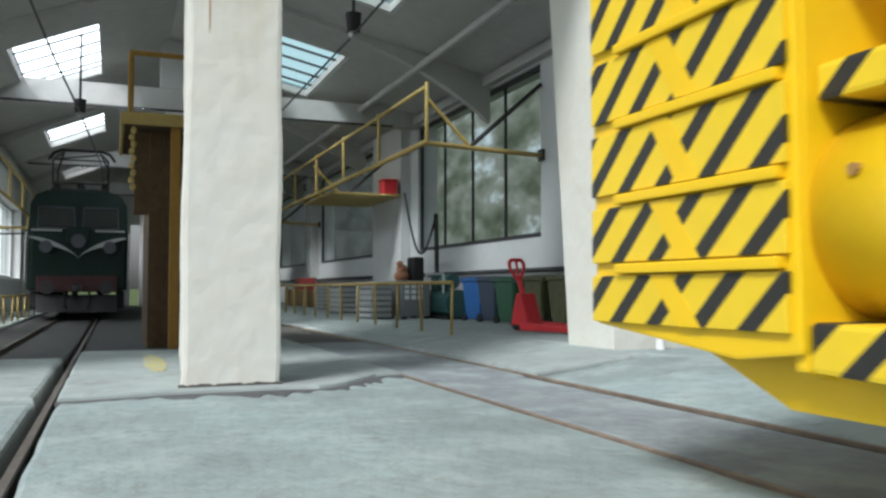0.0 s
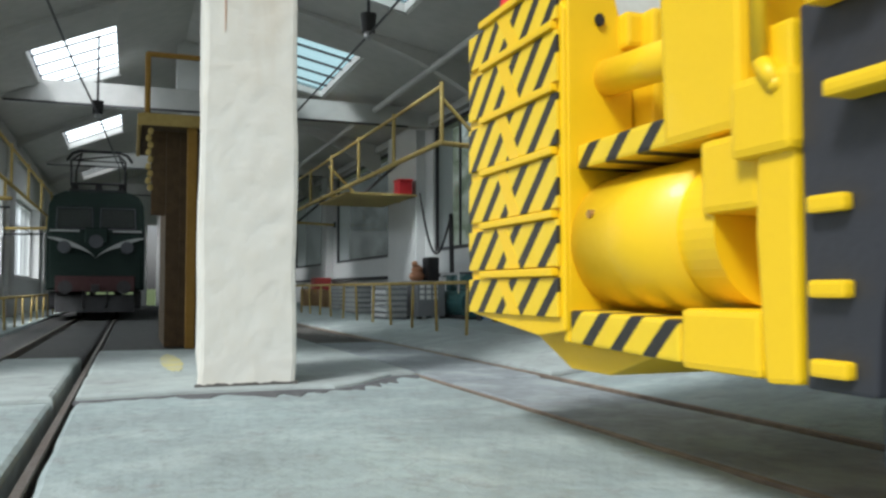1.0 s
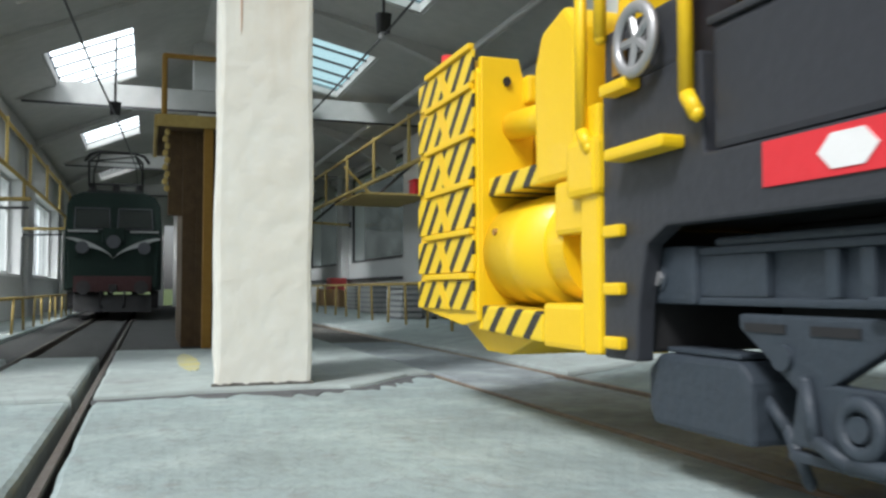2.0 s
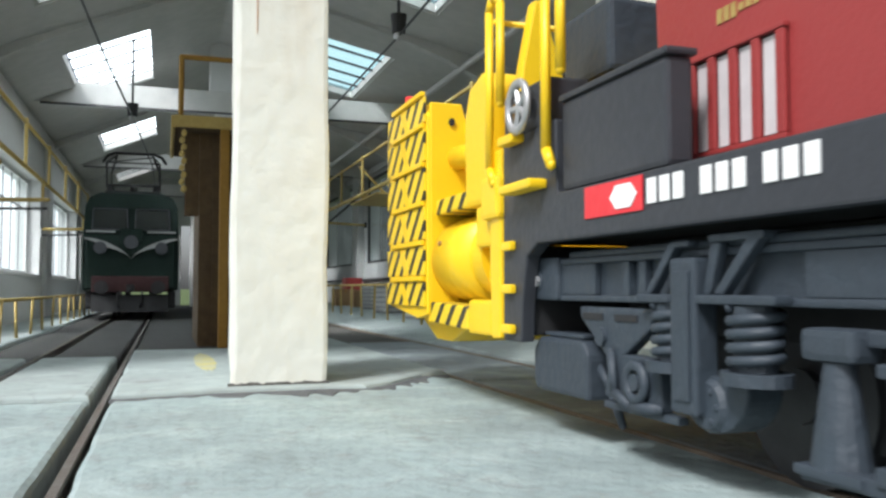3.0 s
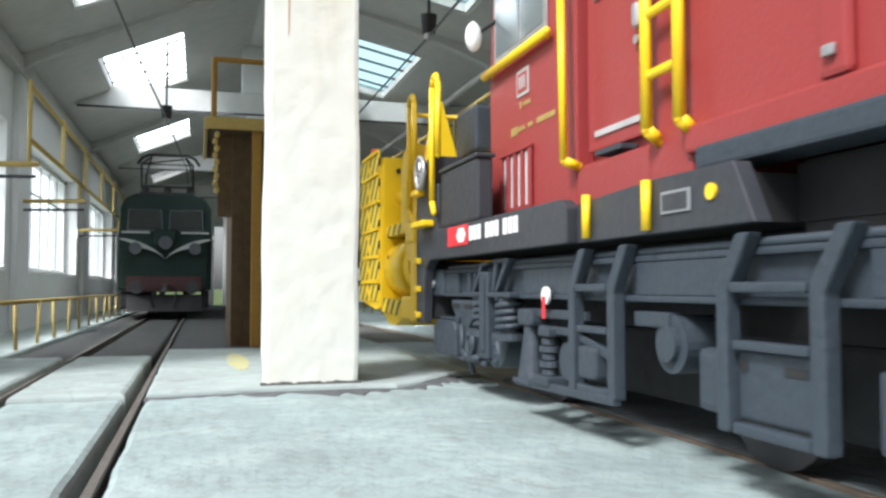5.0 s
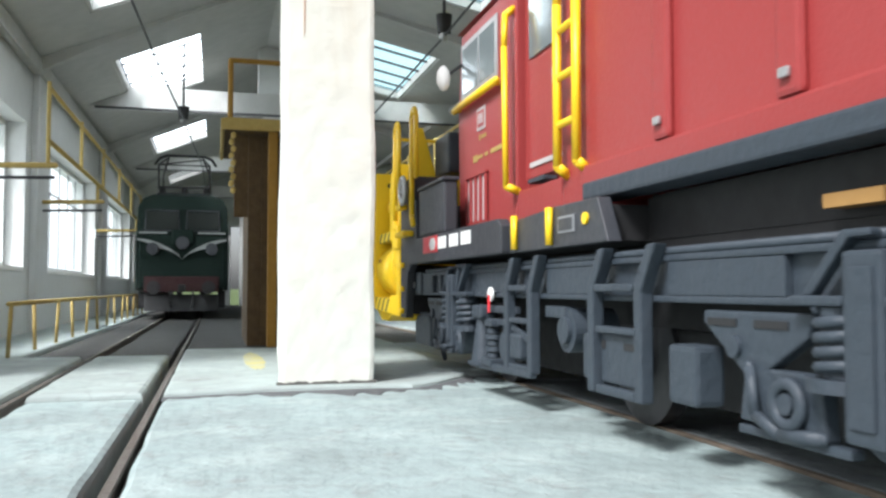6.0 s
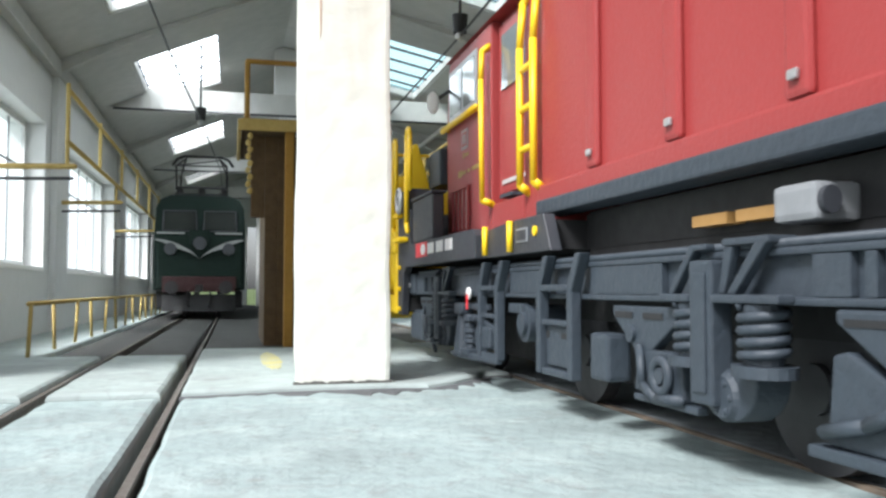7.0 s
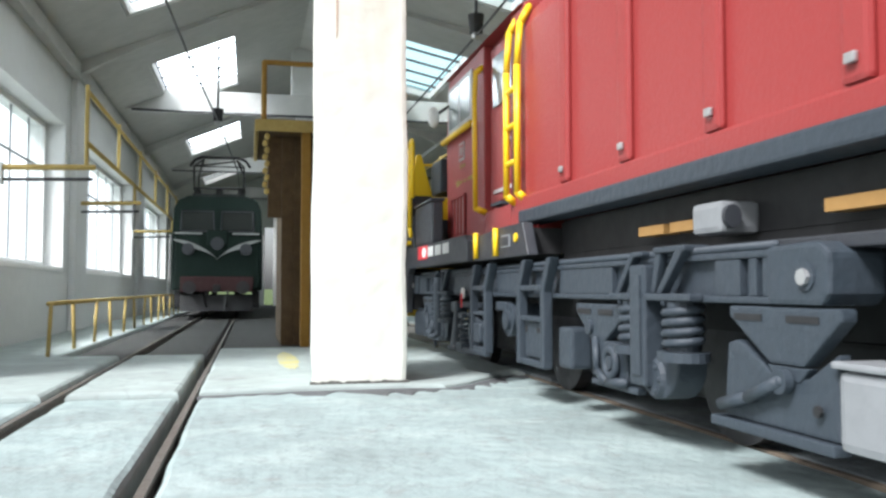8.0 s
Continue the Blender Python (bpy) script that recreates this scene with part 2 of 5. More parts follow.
RR = (TRACK_X - 0.69, TRACK_X + 0.69)                # rails of the track with the snow blower
GAPS = (0.085, 0.085, 0.06, 0.06)


def slab(name, x0, x1, y0, y1, z, material, label, zr=None, front=None):
    """A concrete slab with rounded, unevenly broken edges; zr: the height of its edge at x1, where it rises; front: the line of its edge at y0."""
    def side(a, b):
        n = max(2, min(70, int((Vector(b) - Vector(a)).length / 0.22)))
        return [(a[0] + (b[0] - a[0]) * i / n, a[1] + (b[1] - a[1]) * i / n) for i in range(n)]
    near = front or [(x0, y0), (x1, y0)]
    corners = near + [(x1, y1), (x0, y1)]
    pts = [p for a, b in zip(corners, corners[1:] + corners[:1]) for p in side(a, b)]
    cx, cy = (x0 + x1) / 2, (y0 + y1) / 2
    bm = B()
    rings = []
    for d, dz in ((0.0, -0.3), (0.0, -0.05), (0.012, -0.018), (0.045, 0.0)):
        ring = []
        for x, y in pts:
            k = noise.noise((x * 1.7, y * 1.7, x0)) * 0.03 + noise.noise((x * 6, y * 6, x0)) * 0.012
            e = d + max(k, 0)
            h = z if zr is None else z + (zr - z) * (x - x0) / (x1 - x0)
            ring.append(bm.verts.new((x + (e if x < cx else -e), y + (e if y < cy else -e), h + dz if dz > -0.3 else -0.3)))
        rings.append(ring)
    n = len(pts)
    for p, q in zip(rings, rings[1:]):
        for i in range(n):
            bm.faces.new((p[i], p[(i + 1) % n], q[(i + 1) % n], q[i]))
    bm.faces.new(rings[-1])
    return struct(part(name, bm, material), label, "floor")


GAP, GAPR = 0.085, 0.06
EDGE = (8.2, 8.25, 8.3, 8.9)
BROKEN = [(LR[1] + GAP, 8.2), (0.5, 8.38), (1.6, 8.4), (1.95, 8.32), (2.25, 8.6), (2.6, 9.05), (2.8, 9.3), (RR[0] - GAPR, 9.4)]
lab = "worn pale grey concrete slab of the apron"
for i, (x0, x1) in enumerate(((-16.0, LR[0] - GAP), (LR[0] + GAP, LR[1] - GAP), (LR[1] + GAP, RR[0] - GAPR), (RR[0] + GAPR, RR[1] - GAPR))):
    slab("pavement_%d" % (i + 1), x0, x1, -16, EDGE[i] - 0.02 if i != 2 else 10, 0 if i != 3 else -0.02, M["concrete"] if i != 3 else M["bed"], lab if i != 3 else "slightly darker concrete between the rails")
    slab("floor_%d" % (i + 1), x0 if i else LW, x1, EDGE[i], (12.9, 12.9, 14.1, 15.6)[i], 0.05 if i != 3 else 0.0, M["slab"] if i != 3 else M["bed"], "smooth grey concrete shed floor slab", front=BROKEN if i == 2 else None)
# Shade inside the shed is painted as dark slabs round the tracks.
slab("floor_10", LR[1] + GAP, 1.75, 14.14, END, -0.02, M["shadefloor"], "concrete between the shed tracks, painted dark for the shed's shade")
slab("floor_11", 1.79, RR[0] - GAPR, 14.14, END, 0.04, M["slab"], "smooth grey concrete shed floor slab")
slab("floor_12", RR[0] + GAPR, RR[1] - GAPR, 15.65, END, -0.03, M["gravel"], "dark gravelly bed between the shed rails")
# East side is lifted to 0.2 so things standing there fit the view.
slab("pavement_5", RR[1] + GAPR, 6.2, -16, FRONT - 0.32, 0, M["concrete"], lab, 0.2)
slab("pavement_6", 6.21, 9.4, 5.5, FRONT + 0.55, 0.2, M["concrete"], lab)
slab("floor_5", RR[1] + GAPR, 6.2, FRONT - 0.2, END, 0.045, M["slab"], "smooth grey concrete shed floor slab", 0.2)
slab("floor_6", 6.21, RW, FRONT + 0.6, END, 0.2, M["slab"], "grey concrete side floor of the shed, raised to fit the camera's view")
slab("floor_7", LW, -2.7, 12.94, END, 0.03, M["slab"], "pale concrete walkway along the shed wall")
# These two slabs carry the same painted shade.
slab("floor_8", -2.66, LR[0] - GAP, 12.94, END, -0.04, M["shadefloor"], "concrete shed floor, painted dark for the shed's shade")
slab("floor_9", LR[0] + GAP, LR[1] - GAP, 12.94, END, -0.04, M["shadefloor"], "concrete between the rails, painted dark for the shed's shade")


def dirt_shade_line(line, n=70):
    """Dark uneven band along the shed floor's broken edge: dirt, with the edge's shade painted in."""
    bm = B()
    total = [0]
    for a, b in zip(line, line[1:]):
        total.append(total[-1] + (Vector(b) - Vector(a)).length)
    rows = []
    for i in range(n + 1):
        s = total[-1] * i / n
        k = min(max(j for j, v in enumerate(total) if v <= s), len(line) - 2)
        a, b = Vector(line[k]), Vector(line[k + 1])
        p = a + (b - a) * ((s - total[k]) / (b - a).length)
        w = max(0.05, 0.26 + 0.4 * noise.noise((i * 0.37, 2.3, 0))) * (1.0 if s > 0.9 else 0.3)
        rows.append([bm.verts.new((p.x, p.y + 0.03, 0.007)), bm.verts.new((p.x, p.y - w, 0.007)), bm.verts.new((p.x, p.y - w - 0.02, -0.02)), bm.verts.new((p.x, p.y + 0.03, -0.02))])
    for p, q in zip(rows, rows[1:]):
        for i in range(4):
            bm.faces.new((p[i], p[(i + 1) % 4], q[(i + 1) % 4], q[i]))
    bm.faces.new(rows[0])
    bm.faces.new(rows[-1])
    return struct(part("joint", bm, mat("joint_dirt_shade", (0.055, 0.055, 0.06), 0.95, grain=9, vary=0.5, bump=0.8, dark=(0.16, 0.17, 0.17))), "dark joint of dirt and painted edge shade between apron and shed floor", "joint")


dirt_shade_line(BROKEN)


def rail(name, x, y0, y1, material):
    bm = B()
    prism(bm, [(x - 0.07, -0.2), (x + 0.07, -0.2), (x + 0.07, -0.17), (x + 0.012, -0.14), (x + 0.012, -0.05), (x + 0.025, -0.035), (x + 0.025, -0.004), (x - 0.025, -0.004), (x - 0.025, -0.035), (x - 0.012, -0.05), (x - 0.012, -0.14), (x - 0.07, -0.17)], "y", y0, y1)
    return struct(part(name, bm, material), "rusty steel rail sunk in a groove of the concrete", "rail")


for i, (x, out) in enumerate(zip((*LR, *RR), (-0.035, 0.035, -0.01, 0.01))):
    rail("rail_%d" % (i + 1), x + out, -16, END, M["rail"] if i < 2 else M["sandrail"])
for i, c in enumerate((LR, RR)):
    for j, x in enumerate(c):
        struct(part("groove_%d" % (2 * i + j + 1), box(B(), x - GAPS[2 * i + j] - 0.05, x + GAPS[2 * i + j] + 0.05, -16, END, -0.29, -0.19), M["black"]), "black bottom of the rail groove", "groove")


# ---- shed shell ----
def wall_with_windows(name, x0, x1, y0, y1, z0, z1, wins, sill, top, material, label):
    bm = B()
    ys = [y0] + [v for w in wins for v in w] + [y1]
    for k in range(0, len(ys), 2):
        box(bm, x0, x1, ys[k], ys[k + 1], z0, z1)
    for a, b in wins:
        box(bm, x0, x1, a, b, z0, sill)
        box(bm, x0, x1, a, b, top, z1)
    return struct(part(name, bm, material), label, "wall")


LWIN = [(12.3, 20.4), (22.9, 31.7), (34.7, 44.0), (47.0, 54)]
RWIN = [(18.0, 26.8), (31.8, 41.3), (43.6, 52.6)]
wall_left = wall_with_windows("wall_west", LW - 0.9, LW, FRONT, END, -0.3, 6.4, LWIN, 1.48, 4.7, M["wall"], "pale grey plastered shed wall with tall windows")
wall_right = wall_with_windows("wall_east", RW, RW + 0.7, FRONT + 0.6, END, -0.3, 6.78, RWIN, 2.25, 6.45, M["wall"], "grey plastered shed wall with wide windows")


def window(name, x, y0, y1, z0, z1, bars, rows, group):
    """A steel-framed window: frame, upright bars, cross bars and glass."""
    w = struct(thing(name, x, y0, z0), "tall steel-framed shed window with thin bars", "window")
    W, H = y1 - y0, z1 - z0
    bm = B()
    for a in ((-0.05, 0.05, 0, 0.12, 0, H), (-0.05, 0.05, W - 0.12, W, 0, H), (-0.05, 0.05, 0.12, W - 0.12, 0, 0.12), (-0.05, 0.05, 0.12, W - 0.12, H - 0.12, H)):
        box(bm, *a)
    part("window_frame", bm, M["winframe"] if x < 0 else M["darkmetal"], w)
    for k in range(1, bars + 1):
        y = W * k / (bars + 1)
        r = 0.022 if x < 0 else 0.035
        part("bar", box(B(), -r, r, y - r, y + r, 0.12, H - 0.12), M["tank"] if x < 0 else M["darkmetal"], w)
    for z in rows:
        part("crossbar", box(B(), -0.03, 0.03, 0.12, W - 0.12, z - 0.02, z + 0.02), M["tank"], w)
    p = part("pane", box(B(), -0.01, 0.01, 0.12, W - 0.12, 0.12, H - 0.12), M["pane"], w)
    p.visible_shadow = False
    s = part("window_sill", box(B(), -0.1, 0.46 if x < 0 else 0.1, -0.05, W + 0.05, -0.09, -0.005, 0.01), M["white"], w)
    return w


for i, (a, b) in enumerate(LWIN):
    window("window_%d" % (i + 1), LW - 0.45, a, b, 1.48, 4.7, 5, (2.2,), "west")
for i, (a, b) in enumerate(RWIN):
    window("window_%d" % (i + 5), RW + 0.12, a, b, 2.25, 6.45, 3 if i == 0 else 0, (), "east")

# pilasters
for i, (y0, y1) in enumerate(((21.0, 22.4), (32.4, 34.0), (44.8, 46.2))):
    struct(part("wall_pier_%d" % (i + 1), box(B(), LW + 0.002, LW + 0.14, y0, y1, 0.03, 6.3, 0.01), M["wall"]), "shallow plastered wall pier", "pier")
for i, (y0, y1) in enumerate(((27.6, 31.0), (41.8, 43.1))):
    struct(part("wall_pier_%d" % (i + 4), box(B(), RW - 0.35, RW - 0.002, y0, y1, 0.2, 6.7, 0.02), M["wall"]), "plastered wall pier between the windows", "pier")

# gate wall: middle pier, outer jambs and a header
PIER_Y = 8.56   # front of the middle pier
bm = B()
nz = 26
prism(bm, [(0.611, PIER_Y), (1.567, PIER_Y), (1.6, PIER_Y + 1.3), (0.71, PIER_Y + 1.3)], "z", 0.0, 6.6, 0.05)
bmesh.ops.subdivide_edges(bm, edges=[e for e in bm.edges if abs(e.verts[0].co.z - e.verts[1].co.z) > 3], cuts=nz)
for v in bm.verts:
    k = noise.noise(v.co * 0.9) * 0.045 + noise.noise(v.co * 3.1) * 0.01
    v.co.x += k if 0.1 < v.co.z < 6.4 else 0
pier = struct(part("gate_pier", bm, M["plaster"], smooth=False), "rough white plastered pillar between the two shed gates", "pillar")
rust = mat("rust_run", (0.42, 0.25, 0.17), 0.95, grain=9, vary=0.5, dark=(0.60, 0.52, 0.42))
bm = B()
prism(bm, [(0.822, 5.35), (0.869, 5.35), (0.864, 4.4), (0.85, 3.9), (0.846, 3.6), (0.832, 3.55), (0.827, 4.0), (0.817, 4.5)], "y", PIER_Y - 0.004, PIER_Y + 0.01)
part("rust_run", bm, rust, pier, "brown rust run on the plaster")
bm = B()
n = 24
for y in (PIER_Y - 0.02,):
    prism(bm, [(0.59 + 1.0 * i / n, 0.045 + 0.03 + 0.03 * noise.noise((i * 0.7, 3, 0))) for i in range(n + 1)] + [(1.59, 0.0), (0.59, 0.0)], "y", y, PIER_Y + 0.02)
part("dirty_foot", bm, mat("dirty_mortar", (0.13, 0.125, 0.115), 0.95, vary=0.5, bump=0.8), pier, "dirty grey mortar at the pillar's foot")
bm = B()
prism(bm, [(6.2, -0.1), (14, -0.1), (14, 7.4), (5.78, 7.4)], "y", FRONT + 0.6, FRONT + 1.8, 0.03)
struct(part("wall_south", bm, M["plaster"]), "white plastered gate jamb with dirty foot", "wall")
struct(part("wall_southwest", box(B(), LW - 6, LW + 0.3, FRONT, FRONT + 1.0, -0.1, 6.6), M["plaster"]), "white plastered outer gate wall", "wall")
struct(part("gate_header", box(B(), LW - 0.9, RW + 1, FRONT + 0.05, FRONT + 1.0, 6.6, 10.2), M["plaster"]), "plastered gable wall above the shed gates", "wall")

# end wall with two open gates
bm = B()
for a in ((LW, -3.2), (0.3, 0.9), (1.5, 2.0), (5.4, RW)):
    box(bm, a[0], a[1], END, END + 0.5, -0.3, 5.0)
box(bm, LW - 0.9, RW + 0.7, END, END + 0.5, 5.0, 10)
struct(part("wall_north", bm, M["wall"]), "grey plastered end wall with open gates", "wall")

# roof: two slopes round a ridge, with openings for the skylights
RIDGE_X, RIDGE_Z = 1.45, 8.57
SLOPE_L, SLOPE_R = 0.42, 0.22
SKY_Y = [(14.6, 19.1), (23.1, 28.6), (34.8, 39.0), (46.0, 50.0)]
SKY_L, SKY_R = (-2.65, -0.4), (3.8, 6.1)


def roof_z(x):
    return RIDGE_Z - (RIDGE_X - x) * SLOPE_L if x < RIDGE_X else RIDGE_Z - (x - RIDGE_X) * SLOPE_R


def roof_piece(bm, x0, x1, y0, y1, t=0.3):
    prism(bm, [(x0, roof_z(x0)), (x1, roof_z(x1)), (x1, roof_z(x1) + t), (x0, roof_z(x0) + t)], "y", y0, y1)


bm = B()
for xa, xb, (sa, sb) in ((LW - 0.9, RIDGE_X, SKY_L), (RIDGE_X, RW + 0.8, SKY_R)):
    roof_piece(bm, xa, sa, FRONT, END + 0.5)
    roof_piece(bm, sb, xb, FRONT, END + 0.5)
    ys = [FRONT] + [v for s in SKY_Y for v in s] + [END + 0.5]
    for k in range(0, len(ys), 2):
        roof_piece(bm, sa, sb, ys[k], ys[k + 1])
struct(part("ceiling", bm, M["roof"]), "grey sloping shed ceiling with skylight openings", "ceiling")


def skylight(xa, xb, y0, y1):
    s = thing("skylight", (xa + xb) / 2, y0, roof_z((xa + xb) / 2) + 0.04)
    tagged(s, "bright glazed skylight with thin metal bars in the shed roof", "skylight", "skylights of the shed")
    k = (roof_z(xb) - roof_z(xa)) / (xb - xa)
    w, L = (xb - xa) / 2, y1 - y0

    def strip(bm, a, b, c, d, z0, z1):
        prism(bm, [(a, a * k + z0), (b, b * k + z0), (b, b * k + z1), (a, a * k + z1)], "y", c, d)
    bm = B()
    for q in ((-w, -w + 0.07, 0, L), (w - 0.07, w, 0, L), (-w + 0.07, w - 0.07, 0, 0.07), (-w + 0.07, w - 0.07, L - 0.07, L)):
        strip(bm, *q, 0.0, 0.2)
    part("frame", bm, M["roof"], s)
    for j in range(1, 5):
        bm = B()
        strip(bm, -w + 0.1, w - 0.1, L * j / 5 - (0.012 if xa < 0 else 0.03), L * j / 5 + (0.012 if xa < 0 else 0.03), 0.1, 0.16)
        part("bar", bm, M["darkmetal"], s)
    bm = B()
    strip(bm, -w + 0.1, w - 0.1, 0.1, L - 0.1, 0.18, 0.2)
    p = part("pane", bm, M["pane"] if xa < 0 else M["skyglass"], s)
    p.visible_shadow = False
    return s


def sky_lamp(name, m, w, h, radiance):
    """The sky's light in an opening: an area lamp of the opening's size."""
    d = bpy.data.lights.new(name, "AREA")
    d.shape, d.size, d.size_y = "RECTANGLE", w * U, h * U
    d.energy, d.color = radiance * math.pi * w * h * U * U, (0.95, 0.98, 1.0)
    ob = new(name, d)
    ob.matrix_world = m
    return ob


for a, b in SKY_Y:
    for lo, hi in (SKY_L, SKY_R):
        skylight(lo, hi, a, b)
        xm = (lo + hi) / 2
        tilt = math.degrees(math.atan((roof_z(hi) - roof_z(lo)) / (hi - lo)))
        if b < 40:
            sky_lamp("skylight_daylight", pose(xm * U, (a + b) / 2 * U, (roof_z(xm) + 0.36) * U, 0, -tilt), hi - lo, b - a, 3.0 if lo < 0 else 0.7)
for a, b in LWIN[:3]:
    sky_lamp("window_daylight", pose((LW - 0.8) * U, (a + b) / 2 * U, 3.09 * U, 90, 0, -90), b - a, 3.2, 0.8)

# roof beams and the inner pillars that carry them
for i, y in enumerate((26.6, 40.0, 51.5)):
    bm = B()
    xr = RW - 0.01
    box(bm, LW + 0.01, xr, y, y + 0.5, 6.4, 7.05, 0.02)
    struct(part("beam_%d" % (i + 1), bm, M["roof"]), "pale grey tie beam across the shed", "beam")
    struct(part("pillar_%d" % (i + 1), box(B(), 1.35, 2.3, y + 0.02, y + 0.8, 0.0, 6.39, 0.03), M["wall"]), "pale plastered inner pillar of the shed", "pillar")
    struct(part("king_post_%d" % (i + 1), prism(B(), [(1.2, 7.055), (2.3, 7.055), (2.3, roof_z(2.3) - 0.01), (RIDGE_X, RIDGE_Z - 0.01), (1.2, roof_z(1.2) - 0.01)], "y", y + 0.02, y + 0.45, 0.02), M["wall"]), "pale plastered post between tie beam and ridge", "pillar")
    p = part("beam_pipe_%d" % (i + 1), rod(B(), (LW + 0.6, y - 0.1, 6.36), (RW - 1, y - 0.1, 6.36), 0.035), M["darkmetal"], smooth=True)
    struct(p, "dark pipe under the tie beam", "pipe")
for i, y in enumerate((20.9, 33.2, 45.2)):
    bm = B()
    pts = [(LW + 0.01 + (RW - LW - 0.02) * k / 28) for k in range(29)]
    low = [(x, roof_z(x) - 0.10 - 0.5 * (abs(x - RIDGE_X) / 6.5) ** 4) for x in pts]
    prism(bm, low + [(x, roof_z(x) - 0.004) for x in reversed(pts)], "y", y, y + 0.22)
    struct(part("roof_rib_%d" % (i + 1), bm, M["roof"]), "shallow arched rib under the shed ceiling", "beam")
struct(part("eaves_beam_1", box(B(), LW + 0.002, LW + 0.22, FRONT + 1, END, 5.9, 6.25, 0.02), M["roof"]), "dark longitudinal beam under the eaves", "beam")
struct(part("eaves_beam_2", box(B(), RW - 0.25, RW - 0.002, FRONT + 1.9, END, 6.5, 6.76, 0.02), M["roof"]), "dark longitudinal beam above the windows", "beam")
p = part("roof_pipe", rod(B(), (7.4, FRONT + 1.9, 6.85), (7.4, END, 6.85), 0.09), M["roof"], smooth=True)
struct(p, "grey pipe running under the shed ceiling", "pipe")
p = part("wall_pipe", rod(B(), (RW - 0.12, 12, 1.45), (RW - 0.12, END, 1.45), 0.06), M["darkmetal"], smooth=True)
struct(p, "thin dark pipe along the wall under the windows", "pipe")

# flat glowing boards behind the windows, with daylit planting put into their colour
def glow_board_mat(name, cols, strength):
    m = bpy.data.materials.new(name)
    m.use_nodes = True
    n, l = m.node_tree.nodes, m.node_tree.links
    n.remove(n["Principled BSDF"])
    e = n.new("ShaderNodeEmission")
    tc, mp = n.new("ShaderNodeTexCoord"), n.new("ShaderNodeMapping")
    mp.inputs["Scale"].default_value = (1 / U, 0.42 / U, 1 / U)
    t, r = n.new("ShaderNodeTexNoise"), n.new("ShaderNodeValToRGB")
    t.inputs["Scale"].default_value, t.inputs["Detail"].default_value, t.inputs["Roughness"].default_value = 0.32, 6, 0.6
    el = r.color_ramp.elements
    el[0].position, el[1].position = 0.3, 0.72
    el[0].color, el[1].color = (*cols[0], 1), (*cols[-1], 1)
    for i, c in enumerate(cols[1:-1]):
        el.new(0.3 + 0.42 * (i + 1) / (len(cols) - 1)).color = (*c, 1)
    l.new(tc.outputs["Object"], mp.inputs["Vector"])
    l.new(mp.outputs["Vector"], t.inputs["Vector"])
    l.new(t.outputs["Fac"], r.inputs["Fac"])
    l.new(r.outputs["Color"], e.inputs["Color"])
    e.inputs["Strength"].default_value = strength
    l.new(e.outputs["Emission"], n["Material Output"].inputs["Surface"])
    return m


bd = part("backdrop_east", box(B(), 30, 30.2, 5, 84, -0.25, 22), glow_board_mat("glowing_garden_board", [(0.025, 0.032, 0.026), (0.07, 0.085, 0.06), (0.15, 0.165, 0.14), (0.42, 0.50, 0.52)], 1.1))
# Darker board added so the far windows look dim from the camera.
bd2 = part("backdrop_northeast", box(B(), 30, 30.2, 84.1, 220, -0.25, 22), glow_board_mat("dim_window_board", [(0.03, 0.035, 0.033), (0.05, 0.056, 0.052), (0.08, 0.09, 0.085)], 0.9))
struct(bd2, "dim glowing board added behind the far windows to darken them", "backdrop")
struct(bd, "glowing flat board painted as a blurred green garden behind the windows", "backdrop")

pm = part("paint_mark", prism(B(), [(0.5 + (0.13 + 0.03 * noise.noise((k * 0.9, 1, 0))) * math.cos(k * math.pi / 12), 11.6 + (1.35 + 0.3 * noise.noise((k * 0.8, 5, 0))) * math.sin(k * math.pi / 12)) for k in range(24)], "z", 0.045, 0.056), mat("faded_yellow_mark", (0.52, 0.46, 0.12), 0.9, grain=5, blotch=2.2, vary=0.7, dark=(0.36, 0.385, 0.33)))
tagged(pm, "faded yellow paint mark on the concrete floor", "paint mark")
for x, y in ((6.75, 9.45), (7.3, 9.3)):
    tagged(part("bollard", rod(B(), (x, y, 0.0), (x, y, 0.55), 0.06, 12), M["white"]), "short white post at the foot of the gate wall", "bollard", "white posts")


# ---- things in the shed ----
def fence(name, x, y0, n, pitch, z0, h, label, group):
    f = tagged(thing(name, x, y0, z0), label, "railing", group)
    part("top_rail", pipe(B(), [(0, 0, h), (0, pitch * (n - 1), h)], 0.036), M["dullyellow"], f, smooth=True)
    for i in range(n):
        part("post", pipe(B(), [(0, pitch * i, 0), (0.03 * (-1) ** i, pitch * i + 0.02, h)], 0.03), M["dullyellow"], f, smooth=True)
    return f


fence("railing", -2.78, 12.98, 14, 1.85, 0.03, 0.76, "low worn yellow tube railing along the inspection track", "railings")
fence("railing", 5.75, 14.4, 16, 1.6, 0.14, 0.98, "worn yellow tube railing beside the platform", "railings")


